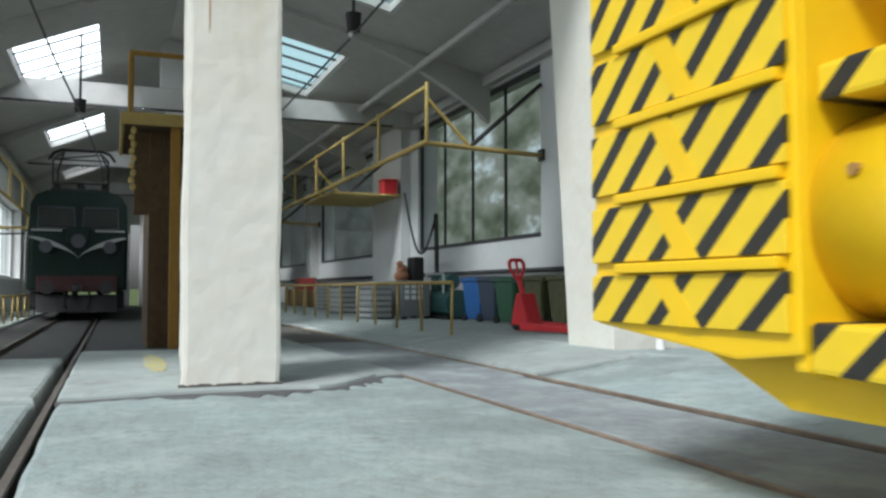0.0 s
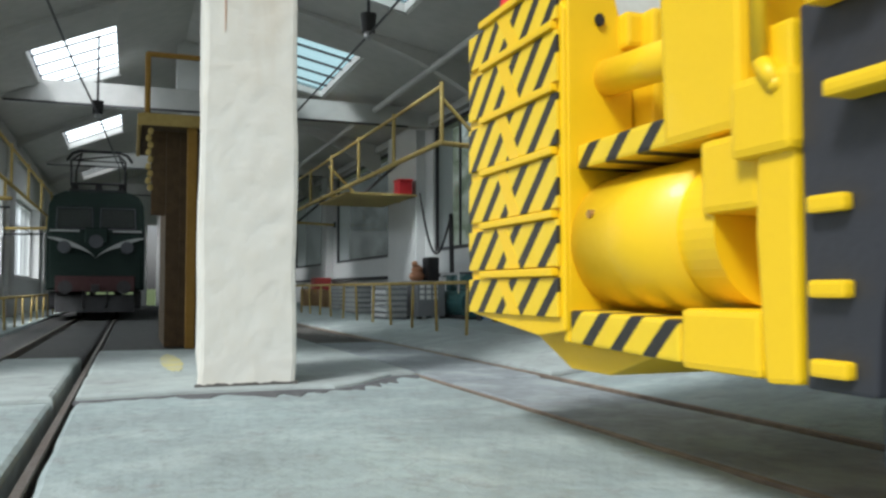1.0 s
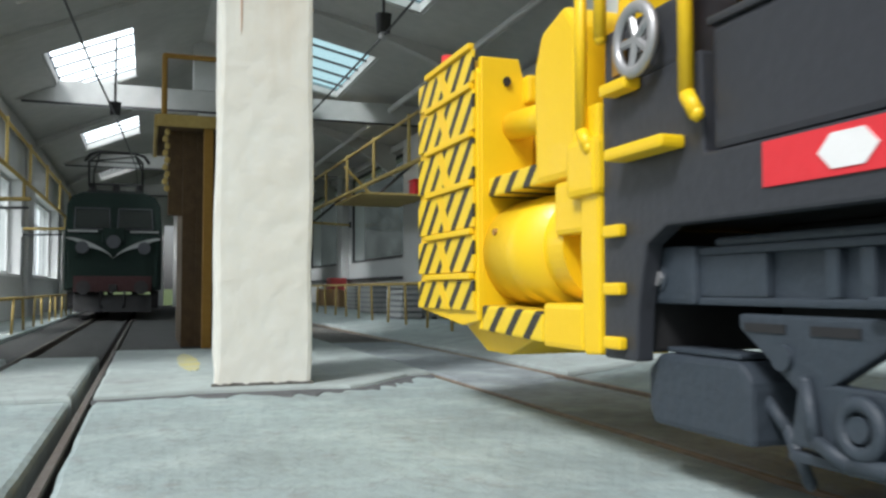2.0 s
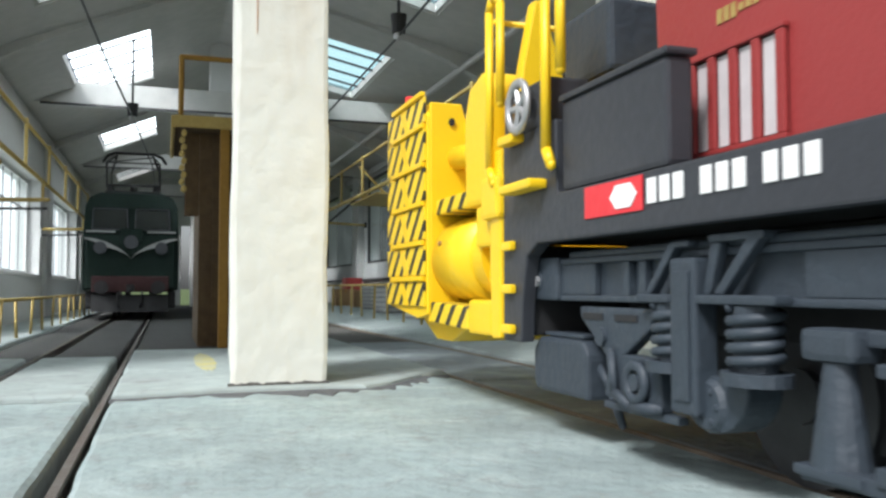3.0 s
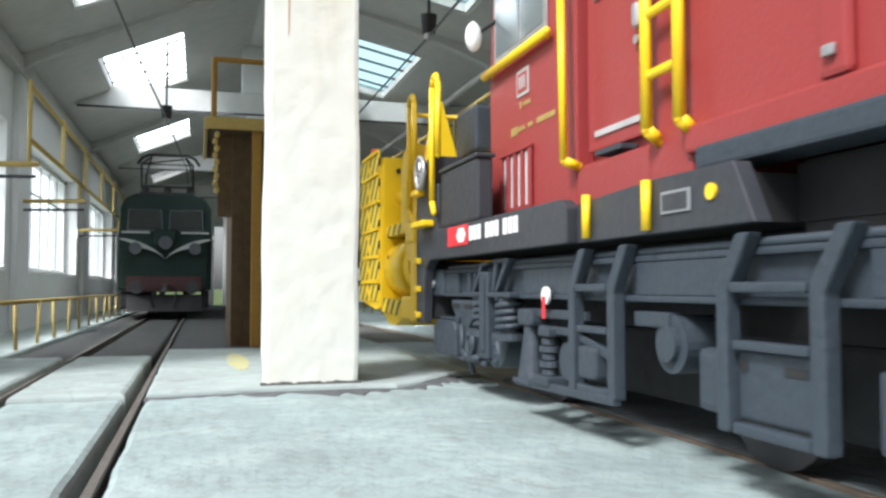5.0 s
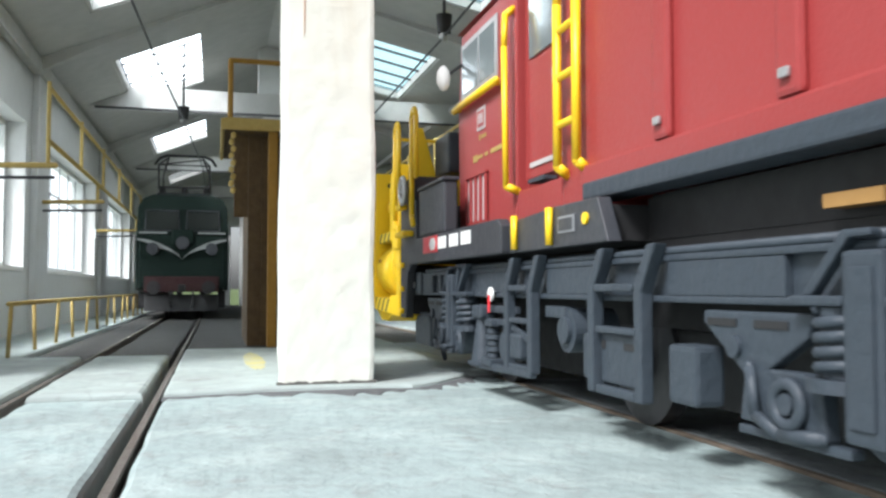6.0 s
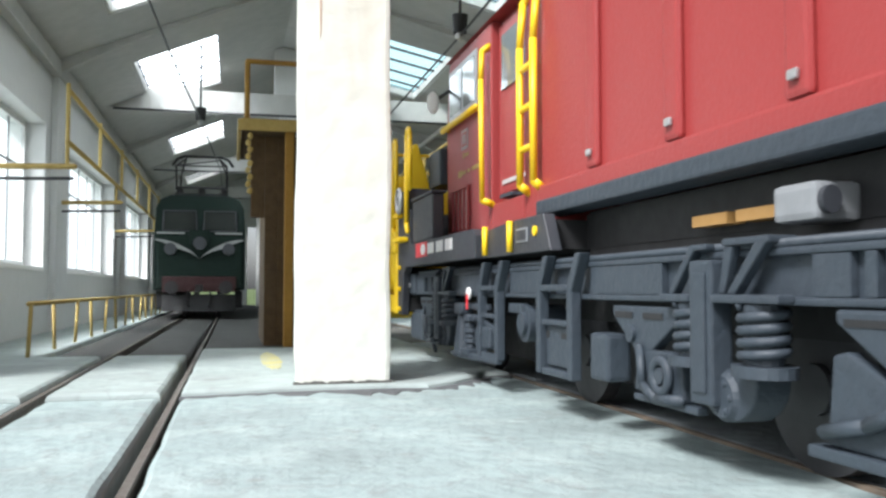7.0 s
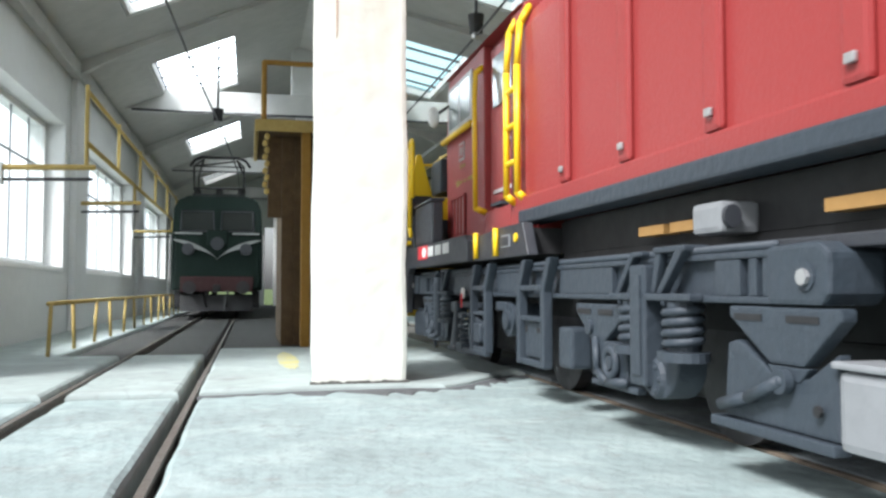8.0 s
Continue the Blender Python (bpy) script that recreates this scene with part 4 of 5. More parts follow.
def snow_blower():
    T = tagged(thing("snow_blower", TRACK_X, 0, 0), "red, yellow and grey rotary snow plough model driving into the shed", "rail vehicle")
    F = -1.70    # side of the frame
    C = -1.27     # side of the cab and engine room
    REAR = -10.5
    # frame: long side girders with a raised front part
    for sx in (1, -1):
        o = [(1.72, 0.66), (1.72, 1.98), (0.92, 2.0), (0.9, 1.56), (-1.9, 1.56), (-2.0, 1.5), (-2.0, 1.28), (1.18, 1.28), (1.34, 1.2), (1.41, 0.9), (1.43, 0.66)]
        tpart("frame_girder", prism(B(), [(y, z) for y, z in o], "x", sx * F, sx * (F + 0.12), 0.015), M["grey"], T, "dark grey side girder")
        tpart("rear_girder", prism(B(), [(-2.02, 1.28), (-2.02, 1.52), (-2.9, 1.56), (-3.6, 1.56), (-3.75, 1.28)], "x", sx * (F + 0.08), sx * (F + 0.2), 0.012), M["grey"], T)
        tpart("sole_bar", box(B(), *sorted((sx * (C - 0.2), sx * (C + 0.1))), REAR, -3.12, 1.58, 1.70, 0.02), M["bogie"], T, "blue-grey sole bar")
        tpart("lower_bar", box(B(), *sorted((sx * (C + 0.12), sx * (C + 0.2))), REAR, -3.6, 1.20, 1.575), M["black"], T)
        tpart("lower_flange", box(B(), *sorted((sx * (C - 0.16), sx * (C + 0.1))), REAR, -3.6, 1.17, 1.23, 0.01), M["grey"], T)
    tpart("floor_plate", box(B(), F + 0.13, -F - 0.13, -3.55, 1.72, 1.30, 1.52), M["black"], T)
    tpart("rear_floor_plate", box(B(), C + 0.11, -C - 0.11, REAR, -3.56, 1.30, 1.56), M["black"], T)
    tpart("front_block", box(B(), F + 0.13, -F - 0.13, 0.95, 1.70, 1.53, 1.95, 0.02), M["grey"], T)
    tpart("inner_frame", box(B(), -0.9, 0.9, REAR, 1.2, 0.75, 1.29), M["black"], T)
    tpart("front_panel", box(B(), F + 0.13, -F - 0.13, 1.45, 1.72, 0.7, 1.28, 0.02), M["black"], T)
    # side tool box behind the front part
    tpart("tool_box", prism(B(), [(-0.22, 1.565), (0.86, 1.565), (0.86, 2.08), (-0.22, 2.08)], "x", F + 0.02, F + 0.2, 0.03), M["grey"], T, "dark grey equipment box")
    tpart("tool_box_lid", box(B(), F, F + 0.22, -0.24, 0.88, 2.082, 2.12, 0.015), M["grey"], T)
    tpart("valve_box", box(B(), F - 0.0, F + 0.35, 1.02, 1.7, 1.99, 2.28, 0.02), M["grey"], T)
    # hand wheel
    hw = tpart("hand_wheel", B_ring(0.15, 0.03, F - 0.09, 1.3, 2.14), M["silver"], T, "grey spoked hand wheel", True)
    tpart("spoke_disc", rod(B(), (F - 0.07, 1.3, 2.14), (F - 0.02, 1.3, 2.14), 0.06, 12), M["silver"], hw)
    for k in range(5):
        a = k * 2 * math.pi / 5
        tpart("spoke", rod(B(), (F - 0.08, 1.3, 2.14), (F - 0.08, 1.3 + 0.15 * math.cos(a), 2.14 + 0.15 * math.sin(a)), 0.022, 6), M["silver"], hw)
    tpart("axle", rod(B(), (F - 0.07, 1.3, 2.14), (F + 0.05, 1.3, 2.14), 0.03), M["grey"], hw)
    tpart("orange_plate", box(B(), F - 0.02, F - 0.001, 1.48, 1.6, 2.04, 2.2, 0.004), M["orange"], T, "small orange plate")
    # steps on the front end
    tpart("step", box(B(), F - 0.16, F - 0.001, 1.02, 1.5, 1.6, 1.66, 0.02), M["yellow"], T, "yellow step")
    tpart("step", box(B(), F - 0.12, F - 0.001, 1.36, 1.6, 1.93, 1.99, 0.02), M["yellow"], T, "yellow step")
    for z in (1.28, 1.0, 0.74):
        tpart("step", box(B(), F - 0.06, F - 0.001, 1.5, 1.66, z - 0.03, z + 0.03, 0.015), M["yellow"], T, "yellow step")
    # loop handrails of the front platform
    for x in (F - 0.05,):
        for y in (1.75, 0.84):
            lo = 1.72
            pts = [(x, y + 0.05, lo), (x, y + 0.12, lo + 0.1), (x, y + 0.12, 2.92), (x, y + 0.06, 3.0), (x, y - 0.02, 3.0), (x, y - 0.08, 2.92), (x, y - 0.08, 2.25)]
            tpart("loop_handrail", pipe(B(), pts, 0.038), M["yellow"], T, "yellow loop handrail", True)
    tpart("guard_rail", pipe(B(), [(F - 0.05, 1.76, 2.82), (-F, 1.76, 2.8)], 0.022), M["yellow"], T, "yellow guard rail", True)
    for x, dx in ((-0.98, 0.16), (-0.65, 0.05), (0.3, 0.0), (0.9, 0.0)):
        tpart("rail_post", rod(B(), (x, 1.76, 2.8), (x + dx * 2.6, 1.74, 2.02), 0.02), M["yellow"], T)
    tpart("chute_bracket", prism(B(), [(-1.66, 1.98), (-1.02, 1.98), (-1.2, 2.42), (-1.39, 2.95), (-1.47, 2.95), (-1.58, 2.5)], "y", 1.60, 1.72, 0.02), M["yellow"], T, "yellow triangular chute bracket")
    tpart("chute_base", box(B(), -0.95, 0.95, 0.6, 1.45, 1.96, 2.32, 0.05), M["yellow"], T, "yellow chute base")
    tpart("chute", prism(B(), [(-1.22, 2.33), (1.1, 2.33), (1.1, 2.70), (-1.22, 2.80)], "y", 0.95, 1.58, 0.04), M["bogie"], T, "blue-grey sheet-metal ejector chute")

    # yellow blower head
    for sx in (1, -1):
        s = lambda a, b: sorted((sx * a, sx * b))
        x0, x1 = s(F - 0.08, F - 0.02)
        wing = tpart("wing", prism(B(), [(3.38, 0.78), (3.7, 0.74), (4.66, 0.84), (4.7, 2.55), (4.35, 2.74), (3.5, 2.62), (3.39, 2.5)], "x", *s(F - 0.03, F + 0.06), 0.015), M["yellow"], T, "yellow side wing with black warning stripes")
        rows = [0.82, 1.09, 1.40, 1.74, 2.08, 2.42, 2.7]
        for a, b in zip(rows, rows[1:]):
            tpart("striped_panel", box(B(), *s(F - 0.06, F - 0.032), 3.42, 4.66, a + 0.03, b - 0.03, 0.005), M["stripes"], wing, "black and yellow striped panel")
            tpart("cross_stripe", prism(B(), [(4.2, b - 0.03), (4.06, b - 0.03), (3.87, a + 0.03), (4.01, a + 0.03)], "x", *s(F - 0.064, F - 0.061)), M["yellow"], wing)
            tpart("rib", box(B(), *s(F - 0.09, F - 0.032), 3.44, 4.44, b - 0.022, b + 0.022, 0.01), M["yellow"], wing)
        tpart("rear_plate", prism(B(), [(F + 0.0, 0.72), (F + 0.5, 0.62), (F + 0.5, 2.2), (F + 0.36, 2.62), (F + 0.0, 2.62)] if sx > 0 else [(-F, 0.72), (-F - 0.5, 0.62), (-F - 0.5, 2.2), (-F - 0.36, 2.62), (-F, 2.62)], "y", 3.38, 3.44, 0.015), M["yellow"], wing)
        tpart("bolt_hole", rod(B(), (sx * (F + 0.24), 3.36, 2.45), (sx * (F + 0.24), 3.379, 2.45), 0.035), M["black"], wing)
        drum = tpart("drum", barrel((sx * (F + 0.47), 2.5, 1.25), (sx * (F + 0.47), 3.375, 1.25), 0.365, 64), M["yellow"], T, "yellow blower drum housing", True)
        tpart("drum_rim", barrel((sx * (F + 0.47), 2.25, 1.25), (sx * (F + 0.47), 2.495, 1.25), 0.335, 48), M["yellow"], drum)
        tpart("drum_bolt", rod(B(), (sx * (F + 0.02), 3.2, 1.38), (sx * (F + 0.06), 3.2, 1.38), 0.022, 8), M["ochre"], drum)
        tpart("striped_shelf", box(B(), *s(F + 0.06, F + 0.9), 2.4, 3.37, 1.63, 1.76, 0.02), M["stripes"], T, "striped yellow shelf")
        tpart("skirt", prism(B(), [(2.43, 0.69), (3.37, 0.72), (3.37, 0.89), (2.43, 0.87)], "x", *s(F + 0.0, F + 0.3), 0.02), M["stripes"], T, "striped yellow skirt plate")
        tpart("end_plate", prism(B(), [(1.74, 0.67), (1.9, 0.66), (1.94, 1.2), (1.9, 1.95), (1.74, 1.95)], "x", *s(F - 0.02, F + 0.5), 0.02), M["yellow"], T, "thick yellow end plate")
        tpart("corner_block", box(B(), *s(F - 0.06, F + 0.3), 1.72, 2.04, 1.48, 1.78, 0.035), M["yellow"], T)
        tpart("tower", prism(B(), [(2.06, 1.62), (2.58, 1.62), (2.6, 2.3), (2.5, 2.52), (2.2, 2.6), (2.06, 2.45)], "x", *s(F + 0.04, F + 0.5), 0.04), M["yellow"], T, "yellow hinge tower")
        tpart("ram", rod(B(), (sx * (F + 0.3), 2.5, 2.08), (sx * (F + 0.3), 3.4, 2.14), 0.10, 20), M["yellow"], T, "", True)
        tpart("tower_foot", box(B(), *s(F + 0.02, F + 0.34), 1.96, 2.3, 1.3, 1.6, 0.03), M["yellow"], T)
        tpart("lower_block", box(B(), *s(F + 0.0, F + 0.4), 1.94, 2.42, 0.67, 0.92, 0.03), M["yellow"], T)
        tpart("inner_plate", box(B(), *s(F + 0.35, F + 0.5), 1.94, 2.24, 0.7, 1.7, 0.02), M["yellow"], T)
        tpart("red_lever", rod(B(), (sx * (F + 0.8), 2.7, 1.8), (sx * (F + 0.85), 2.9, 2.4), 0.03), M["brightred"], T, "thin red lever")
    tpart("scoop", prism(B(), [(2.7, 0.72), (3.2, 0.56), (3.6, 0.56), (4.05, 0.74), (4.05, 0.82), (2.7, 0.8)], "x", F + 0.16, -F - 0.16, 0.02), M["yellow"], T, "yellow scoop under the blower")
    tpart("scoop_plate", box(B(), F + 0.52, -F - 0.52, 3.2, 3.5, 0.76, 2.5, 0.03), M["yellow"], T)
    tpart("drive_shaft", rod(B(), (0, 1.73, 1.2), (0, 3.2, 1.2), 0.3, 20), M["yellow"], T)
    tpart("marker_lamp", rod(B(), (F + 0.1, 4.3, 2.75), (F + 0.1, 4.3, 2.86), 0.06, 12), M["brightred"], T, "small red marker lamp")
    # Unseen hood and drums, added to keep light off the track bed.
    tpart("hood", prism(B(), [(3.46, 2.42), (4.3, 2.50), (4.62, 2.46), (4.62, 2.40), (4.3, 2.44), (3.46, 2.36)], "x", F + 0.07, -F - 0.07, 0.01), M["yellow"], T, "unseen yellow hood plate added to shade the bed under the blower")
    for z in (1.15, 1.85):
        tpart("cutter_drum", rod(B(), (F + 0.09, 4.05, z), (-F - 0.09, 4.05, z), 0.3, 24), M["yellow"], T, "unseen yellow cutter drum added between the wings to block light")
    tpart("top_beam", box(B(), F + 0.4, -F - 0.4, 3.3, 3.6, 2.3, 2.5, 0.03), M["yellow"], T)

    # cab and engine room in red
    roof = [(C, 1.71), (C, 3.45), (C + 0.08, 3.62), (C + 0.35, 3.82), (-C - 0.35, 3.82), (-C - 0.08, 3.62), (-C, 3.45), (-C, 1.71)]
    tpart("engine_room", prism(B(), roof, "y", REAR, -2.82, 0.02), M["red"], T, "red ribbed engine room side")
    cabin = tpart("cab", prism(B(), [(-1.42, 1.57), (0.34, 1.57), (0.40, 2.9), (0.28, 3.68), (-1.42, 3.7)], "x", C, -C, 0.02), M["red"], T, "red driver's cab with yellow rails")
    tpart("roof", prism(B(), [(C - 0.05, 3.705), (-C + 0.05, 3.705), (-C - 0.35, 3.86), (C + 0.35, 3.86)], "y", -2.8, 0.34, 0.02), M["red"], cabin)
    tpart("door_bay", box(B(), C + 0.14, -C - 0.14, -2.9, -1.425, 1.565, 3.70), M["red"], cabin)
    tpart("door_post", box(B(), C, C + 0.13, -2.86, -2.42, 1.57, 3.70, 0.012), M["red"], cabin)
    tpart("door_step", box(B(), C + 0.0, C + 0.13, -2.41, -1.43, 1.57, 1.84, 0.012), M["red"], cabin)
    tpart("tread", box(B(), C - 0.03, C + 0.12, -2.1, -1.75, 1.865, 1.90, 0.008), M["bogie"], cabin)
    door = tpart("door", box(B(), C + 0.08, C + 0.135, -2.38, -1.47, 1.93, 3.62, 0.015), M["red"], cabin, "red cab door")
    tpart("door_window", box(B(), C + 0.06, C + 0.078, -2.3, -1.6, 2.95, 3.5, 0.006), M["cabglass"], cabin, "dark door window")
    tpart("door_handle", pipe(B(), [(C + 0.05, -2.2, 2.72), (C + 0.05, -2.2, 2.62)], 0.035), M["silver"], cabin, "chrome door handle")
    tpart("lock", rod(B(), (C + 0.04, -2.2, 2.52), (C + 0.079, -2.2, 2.52), 0.03), M["silver"], cabin)
    tpart("kick_strip", box(B(), C + 0.065, C + 0.079, -2.35, -1.6, 2.02, 2.06), M["platelt"], cabin)
    # side window
    w = tpart("side_window", box(B(), C - 0.025, C - 0.001, -0.95, 0.22, 2.96, 3.56, 0.01), M["silver"], cabin, "chrome-framed side window")
    tpart("pane", box(B(), C - 0.03, C - 0.026, -0.88, -0.42, 3.02, 3.5), M["cabglass"], cabin)
    tpart("pane", box(B(), C - 0.03, C - 0.026, -0.36, 0.16, 3.02, 3.5), M["cabglass"], cabin)
    tpart("front_window", prism(B(), [(0.405, 3.02), (0.425, 3.02), (0.345, 3.52), (0.325, 3.52)], "x", -1.0, 1.0), M["cabglass"], cabin)
    tpart("waist_rail", pipe(B(), [(C - 0.07, -1.05, 2.9), (C - 0.07, 0.38, 2.9)], 0.04), M["yellow"], cabin, "yellow waist rail", True)
    for y in (-0.95, 0.3):
        tpart("rail_stub", rod(B(), (C, y, 2.9), (C - 0.07, y, 2.9), 0.025), M["yellow"], cabin)
    tpart("grab_rail", pipe(B(), [(C, -1.46, 1.84), (C - 0.13, -1.44, 1.88), (C - 0.13, -1.40, 3.1), (C - 0.1, -1.36, 3.4), (C, -1.36, 3.46)], 0.035), M["yellow"], cabin, "yellow grab rail", True)
    # ladder rails behind the door
    for y in (-2.52, -2.86):
        tpart("ladder_rail", pipe(B(), [(C, y, 1.84), (C - 0.1, y, 1.9), (C - 0.1, y, 3.1), (C - 0.06, y, 3.5), (C + 0.05, y, 3.66)], 0.042), M["yellow"], T, "yellow ladder rail", True)
    for z in (2.2, 2.55, 2.9):
        tpart("rung", rod(B(), (C - 0.1, -2.52, z), (C - 0.1, -2.86, z), 0.03), M["yellow"], T, "yellow ladder rung")
    # louvres at the cab's foot
    lv = tpart("louvre_frame", box(B(), C - 0.012, C - 0.001, -0.64, 0.06, 1.64, 2.14, 0.004), M["reddark"], cabin)
    for k in range(4):
        y = -0.58 + k * 0.16
        tpart("louvre", box(B(), C - 0.017, C - 0.013, y, y + 0.085, 1.67, 2.10), M["louvre"], cabin, "pale louvre slot")
    for k in range(5):
        y = -0.655 + k * 0.16
        tpart("louvre_bar", box(B(), C - 0.045, C - 0.0125, y + 0.008, y + 0.06, 1.66, 2.11, 0.008), M["red"], cabin)
    for z in (1.635, 2.112):
        tpart("louvre_edge", box(B(), C - 0.05, C - 0.0125, -0.655, 0.055, z, z + 0.024, 0.006), M["red"], cabin)
    # lettering as plain bars
    npl = tpart("number_plate", box(B(), C - 0.012, C - 0.001, -0.56, -0.3, 2.56, 2.78, 0.004), M["platelt"], cabin, "small pale-edged plate")
    tpart("plate_field", box(B(), C - 0.016, C - 0.0125, -0.53, -0.33, 2.59, 2.75), M["red"], npl)
    for k in range(3):
        tpart("plate_bar", box(B(), C - 0.020, C - 0.0165, -0.50 + 0.05 * k, -0.47 + 0.05 * k, 2.62, 2.72), M["platelt"], npl)
    for start, count, z, h in ((-0.36, 1, 2.49, 0.03), (-0.44, 3, 2.49, 0.018), (-0.16, 3, 2.30, 0.036), (-0.32, 3, 2.30, 0.018), (-0.54, 2, 2.30, 0.018), (-0.72, 7, 2.30, 0.022)):
        for k in range(count):
            y = start - 0.052 * k
            tpart("marking", box(B(), C - 0.008, C - 0.001, y - 0.036, y, z - h, z + h), M["dullyellow"], cabin, "yellow marking bar")
    lg = tpart("emblem", box(B(), F - 0.012, F - 0.001, -0.04, 0.54, 1.375, 1.545, 0.003), M["brightred"], T, "red emblem panel with white mark")
    tpart("emblem_mark", prism(B(), [(0.0, 1.46), (0.06, 1.52), (0.2, 1.52), (0.26, 1.46), (0.2, 1.4), (0.06, 1.4)], "x", F - 0.018, F - 0.0125), M["white"], lg)
    for grp, start in enumerate((-0.08, -0.50, -0.90)):
        for k in range(3):
            y = start - k * 0.108
            tpart("letter_bar", box(B(), F - 0.012, F - 0.001, y - 0.078, y, 1.40, 1.52, 0.004), M["white"], T, "white lettering bar")
    for y in (-2.2, -2.9):
        tpart("side_grip", rod(B(), (F + 0.05, y, 1.3), (F + 0.05, y, 1.555), 0.032), M["yellow"], T, "yellow side grip", True)
    tpart("maker_plate", box(B(), F + 0.065, F + 0.079, -3.28, -3.02, 1.37, 1.48, 0.003), M["tank"], T, "pale-edged oblong plate")
    tpart("plate_field", box(B(), F + 0.06, F + 0.0645, -3.26, -3.04, 1.385, 1.465), M["grey"], T)
    tpart("filler_cap", rod(B(), (F + 0.06, -3.45, 1.44), (F + 0.079, -3.45, 1.44), 0.038, 14), M["yellow"], T, "yellow filler cap")
    # ribs and clasps of the engine room
    for k in range(6):
        y = -3.95 - 1.13 * k
        for sx in (1, -1):
            tpart("rib", box(B(), *sorted((sx * (C - 0.065), sx * (C + 0.005))), y - 0.09, y + 0.09, 1.86, 3.44, 0.03), M["red"], T)
        tpart("clasp", box(B(), C - 0.1, C - 0.066, y - 0.035, y + 0.035, 1.94, 1.99, 0.012), M["silver"], T, "small chrome clasp")
    tpart("lower_rail", box(B(), C - 0.048, C + 0.005, REAR, -2.83, 1.712, 1.86, 0.02), M["red"], T)
    tpart("air_tank", box(B(), C - 0.17, C + 0.119, -6.44, -6.14, 1.29, 1.46, 0.035), M["tank"], T, "pale grey air tank")
    tpart("tank_cap", rod(B(), (C - 0.11, -6.48, 1.375), (C - 0.11, -6.445, 1.375), 0.06, 20), M["grey"], T)
    for y0, y1 in ((-6.02, -5.68), (-5.6, -5.26), (-7.7, -7.1)):
        tpart("ochre_bar", box(B(), C - 0.03, C + 0.119, y0, y1, 1.34, 1.40), M["ochre"], T, "ochre marking bar")
    mirror = tpart("mirror", ball(B(), (C - 0.28, 0.18, 3.2), 0.12, 0.8, 0.45, 1.15), M["white"], T, "white rear-view mirror", True)
    tpart("mirror_arm", pipe(B(), [(C - 0.26, 0.18, 3.22), (C + 0.05, 0.2, 3.4)], 0.02), M["black"], mirror)
    for k in range(3):
        tpart("wiper", pipe(B(), [(-0.7 + 0.6 * k, 0.46, 2.98), (-0.55 + 0.6 * k, 0.40, 3.5)], 0.018), M["black"], T)

    # long bogie frame
    BX = -1.52
    CEN = -3.1
    G = M["bogie"]
    for sx in (1, -1):
        s = lambda a, b: sorted((sx * a, sx * b))

        def plate(name, pts, a, b, label="", bev=0.012, mt=G, parent=T):
            return tpart(name, prism(B(), pts, "x", *s(BX + a, BX + b), bev), mt, parent, label)

        def block(name, y0, y1, z0, z1, a, b, label="", bev=0.012, mt=G, parent=T):
            return tpart(name, box(B(), *s(BX + a, BX + b), *sorted((y0, y1)), z0, z1, bev), mt, parent, label)

        def disc(name, y, z, r, a, b, label="", seg=20, mt=G, parent=T, r2=None):
            return tpart(name, rod(B(), (sx * (BX + a), y, z), (sx * (BX + b), y, z), r, seg, r2), mt, parent, label)

        # side beam: a web between two flanges, filled where it is solid
        beam = block("bogie_beam", -7.36, 1.36, 0.95, 1.16, 0.04, 0.16, "blue-grey bogie side beam")
        block("top_flange", -7.36, 1.36, 1.145, 1.18, -0.02, 0.15, parent=beam)
        block("bottom_flange", -7.36, 1.36, 0.93, 0.965, -0.02, 0.15, parent=beam)
        for y0, y1 in ((1.36, 0.70), (-0.95, -1.85), (-2.62, -3.45), (-4.3, -5.25), (-6.5, -6.72)):
            block("filler_plate", y0, y1, 0.967, 1.143, -0.012, 0.038, bev=0.006, parent=beam)
        for y in (0.36, 0.2, -6.83, -6.94):
            block("stiffener", y - 0.03, y + 0.03, 0.967, 1.143, -0.015, 0.038, bev=0.005, parent=beam)
        tpart("conduit", pipe(B(), [(sx * (BX + 0.0), -7.0, 1.2), (sx * (BX + 0.0), 1.0, 1.2)], 0.02), G, beam, "", True)
        for y0, y1, e in ((1.52, 1.12, 1), (-7.40, -6.98, -1)):
            cap = plate("beam_end", [(y1, 0.93), (y0 - e * 0.05, 0.93), (y0, 0.98), (y0, 1.15), (y0 - e * 0.07, 1.20), (y1, 1.19)], -0.05, 0.3, "thick rounded bogie beam end", 0.025)
            disc("end_bolt", y0 - e * 0.14, 1.05, 0.036, -0.085, -0.045, "shiny hexagon bolt", 8, M["silver"], cap)
            disc("bolt_seat", y0 - e * 0.14, 1.05, 0.06, -0.06, -0.045, "", 16, G, cap)

        # the two sprung axles, both built the same way round
        for yc in (-0.27, -5.78):
            post = block("guide_post", yc - 0.10, yc + 0.10, 0.44, 1.14, -0.12, 0.03, "blue-grey guide post", 0.02)
            block("post_face", yc - 0.06, yc + 0.06, 0.5, 1.08, -0.135, -0.121, bev=0.006, parent=post)
            plate("gusset", [(yc + 0.09, 1.19), (yc + 0.30, 0.97), (yc + 0.36, 0.97), (yc + 0.13, 1.22), (yc - 0.02, 1.22), (yc - 0.02, 1.19)], -0.09, -0.021)
            plate("slant_bar", [(yc - 0.26, 0.975), (yc - 0.19, 0.975), (yc - 0.43, 1.22), (yc - 0.52, 1.22)], -0.09, -0.021)
            plate("slant_bar", [(yc - 0.16, 0.975), (yc - 0.11, 0.975), (yc - 0.17, 1.2), (yc - 0.24, 1.2)], -0.08, -0.021)
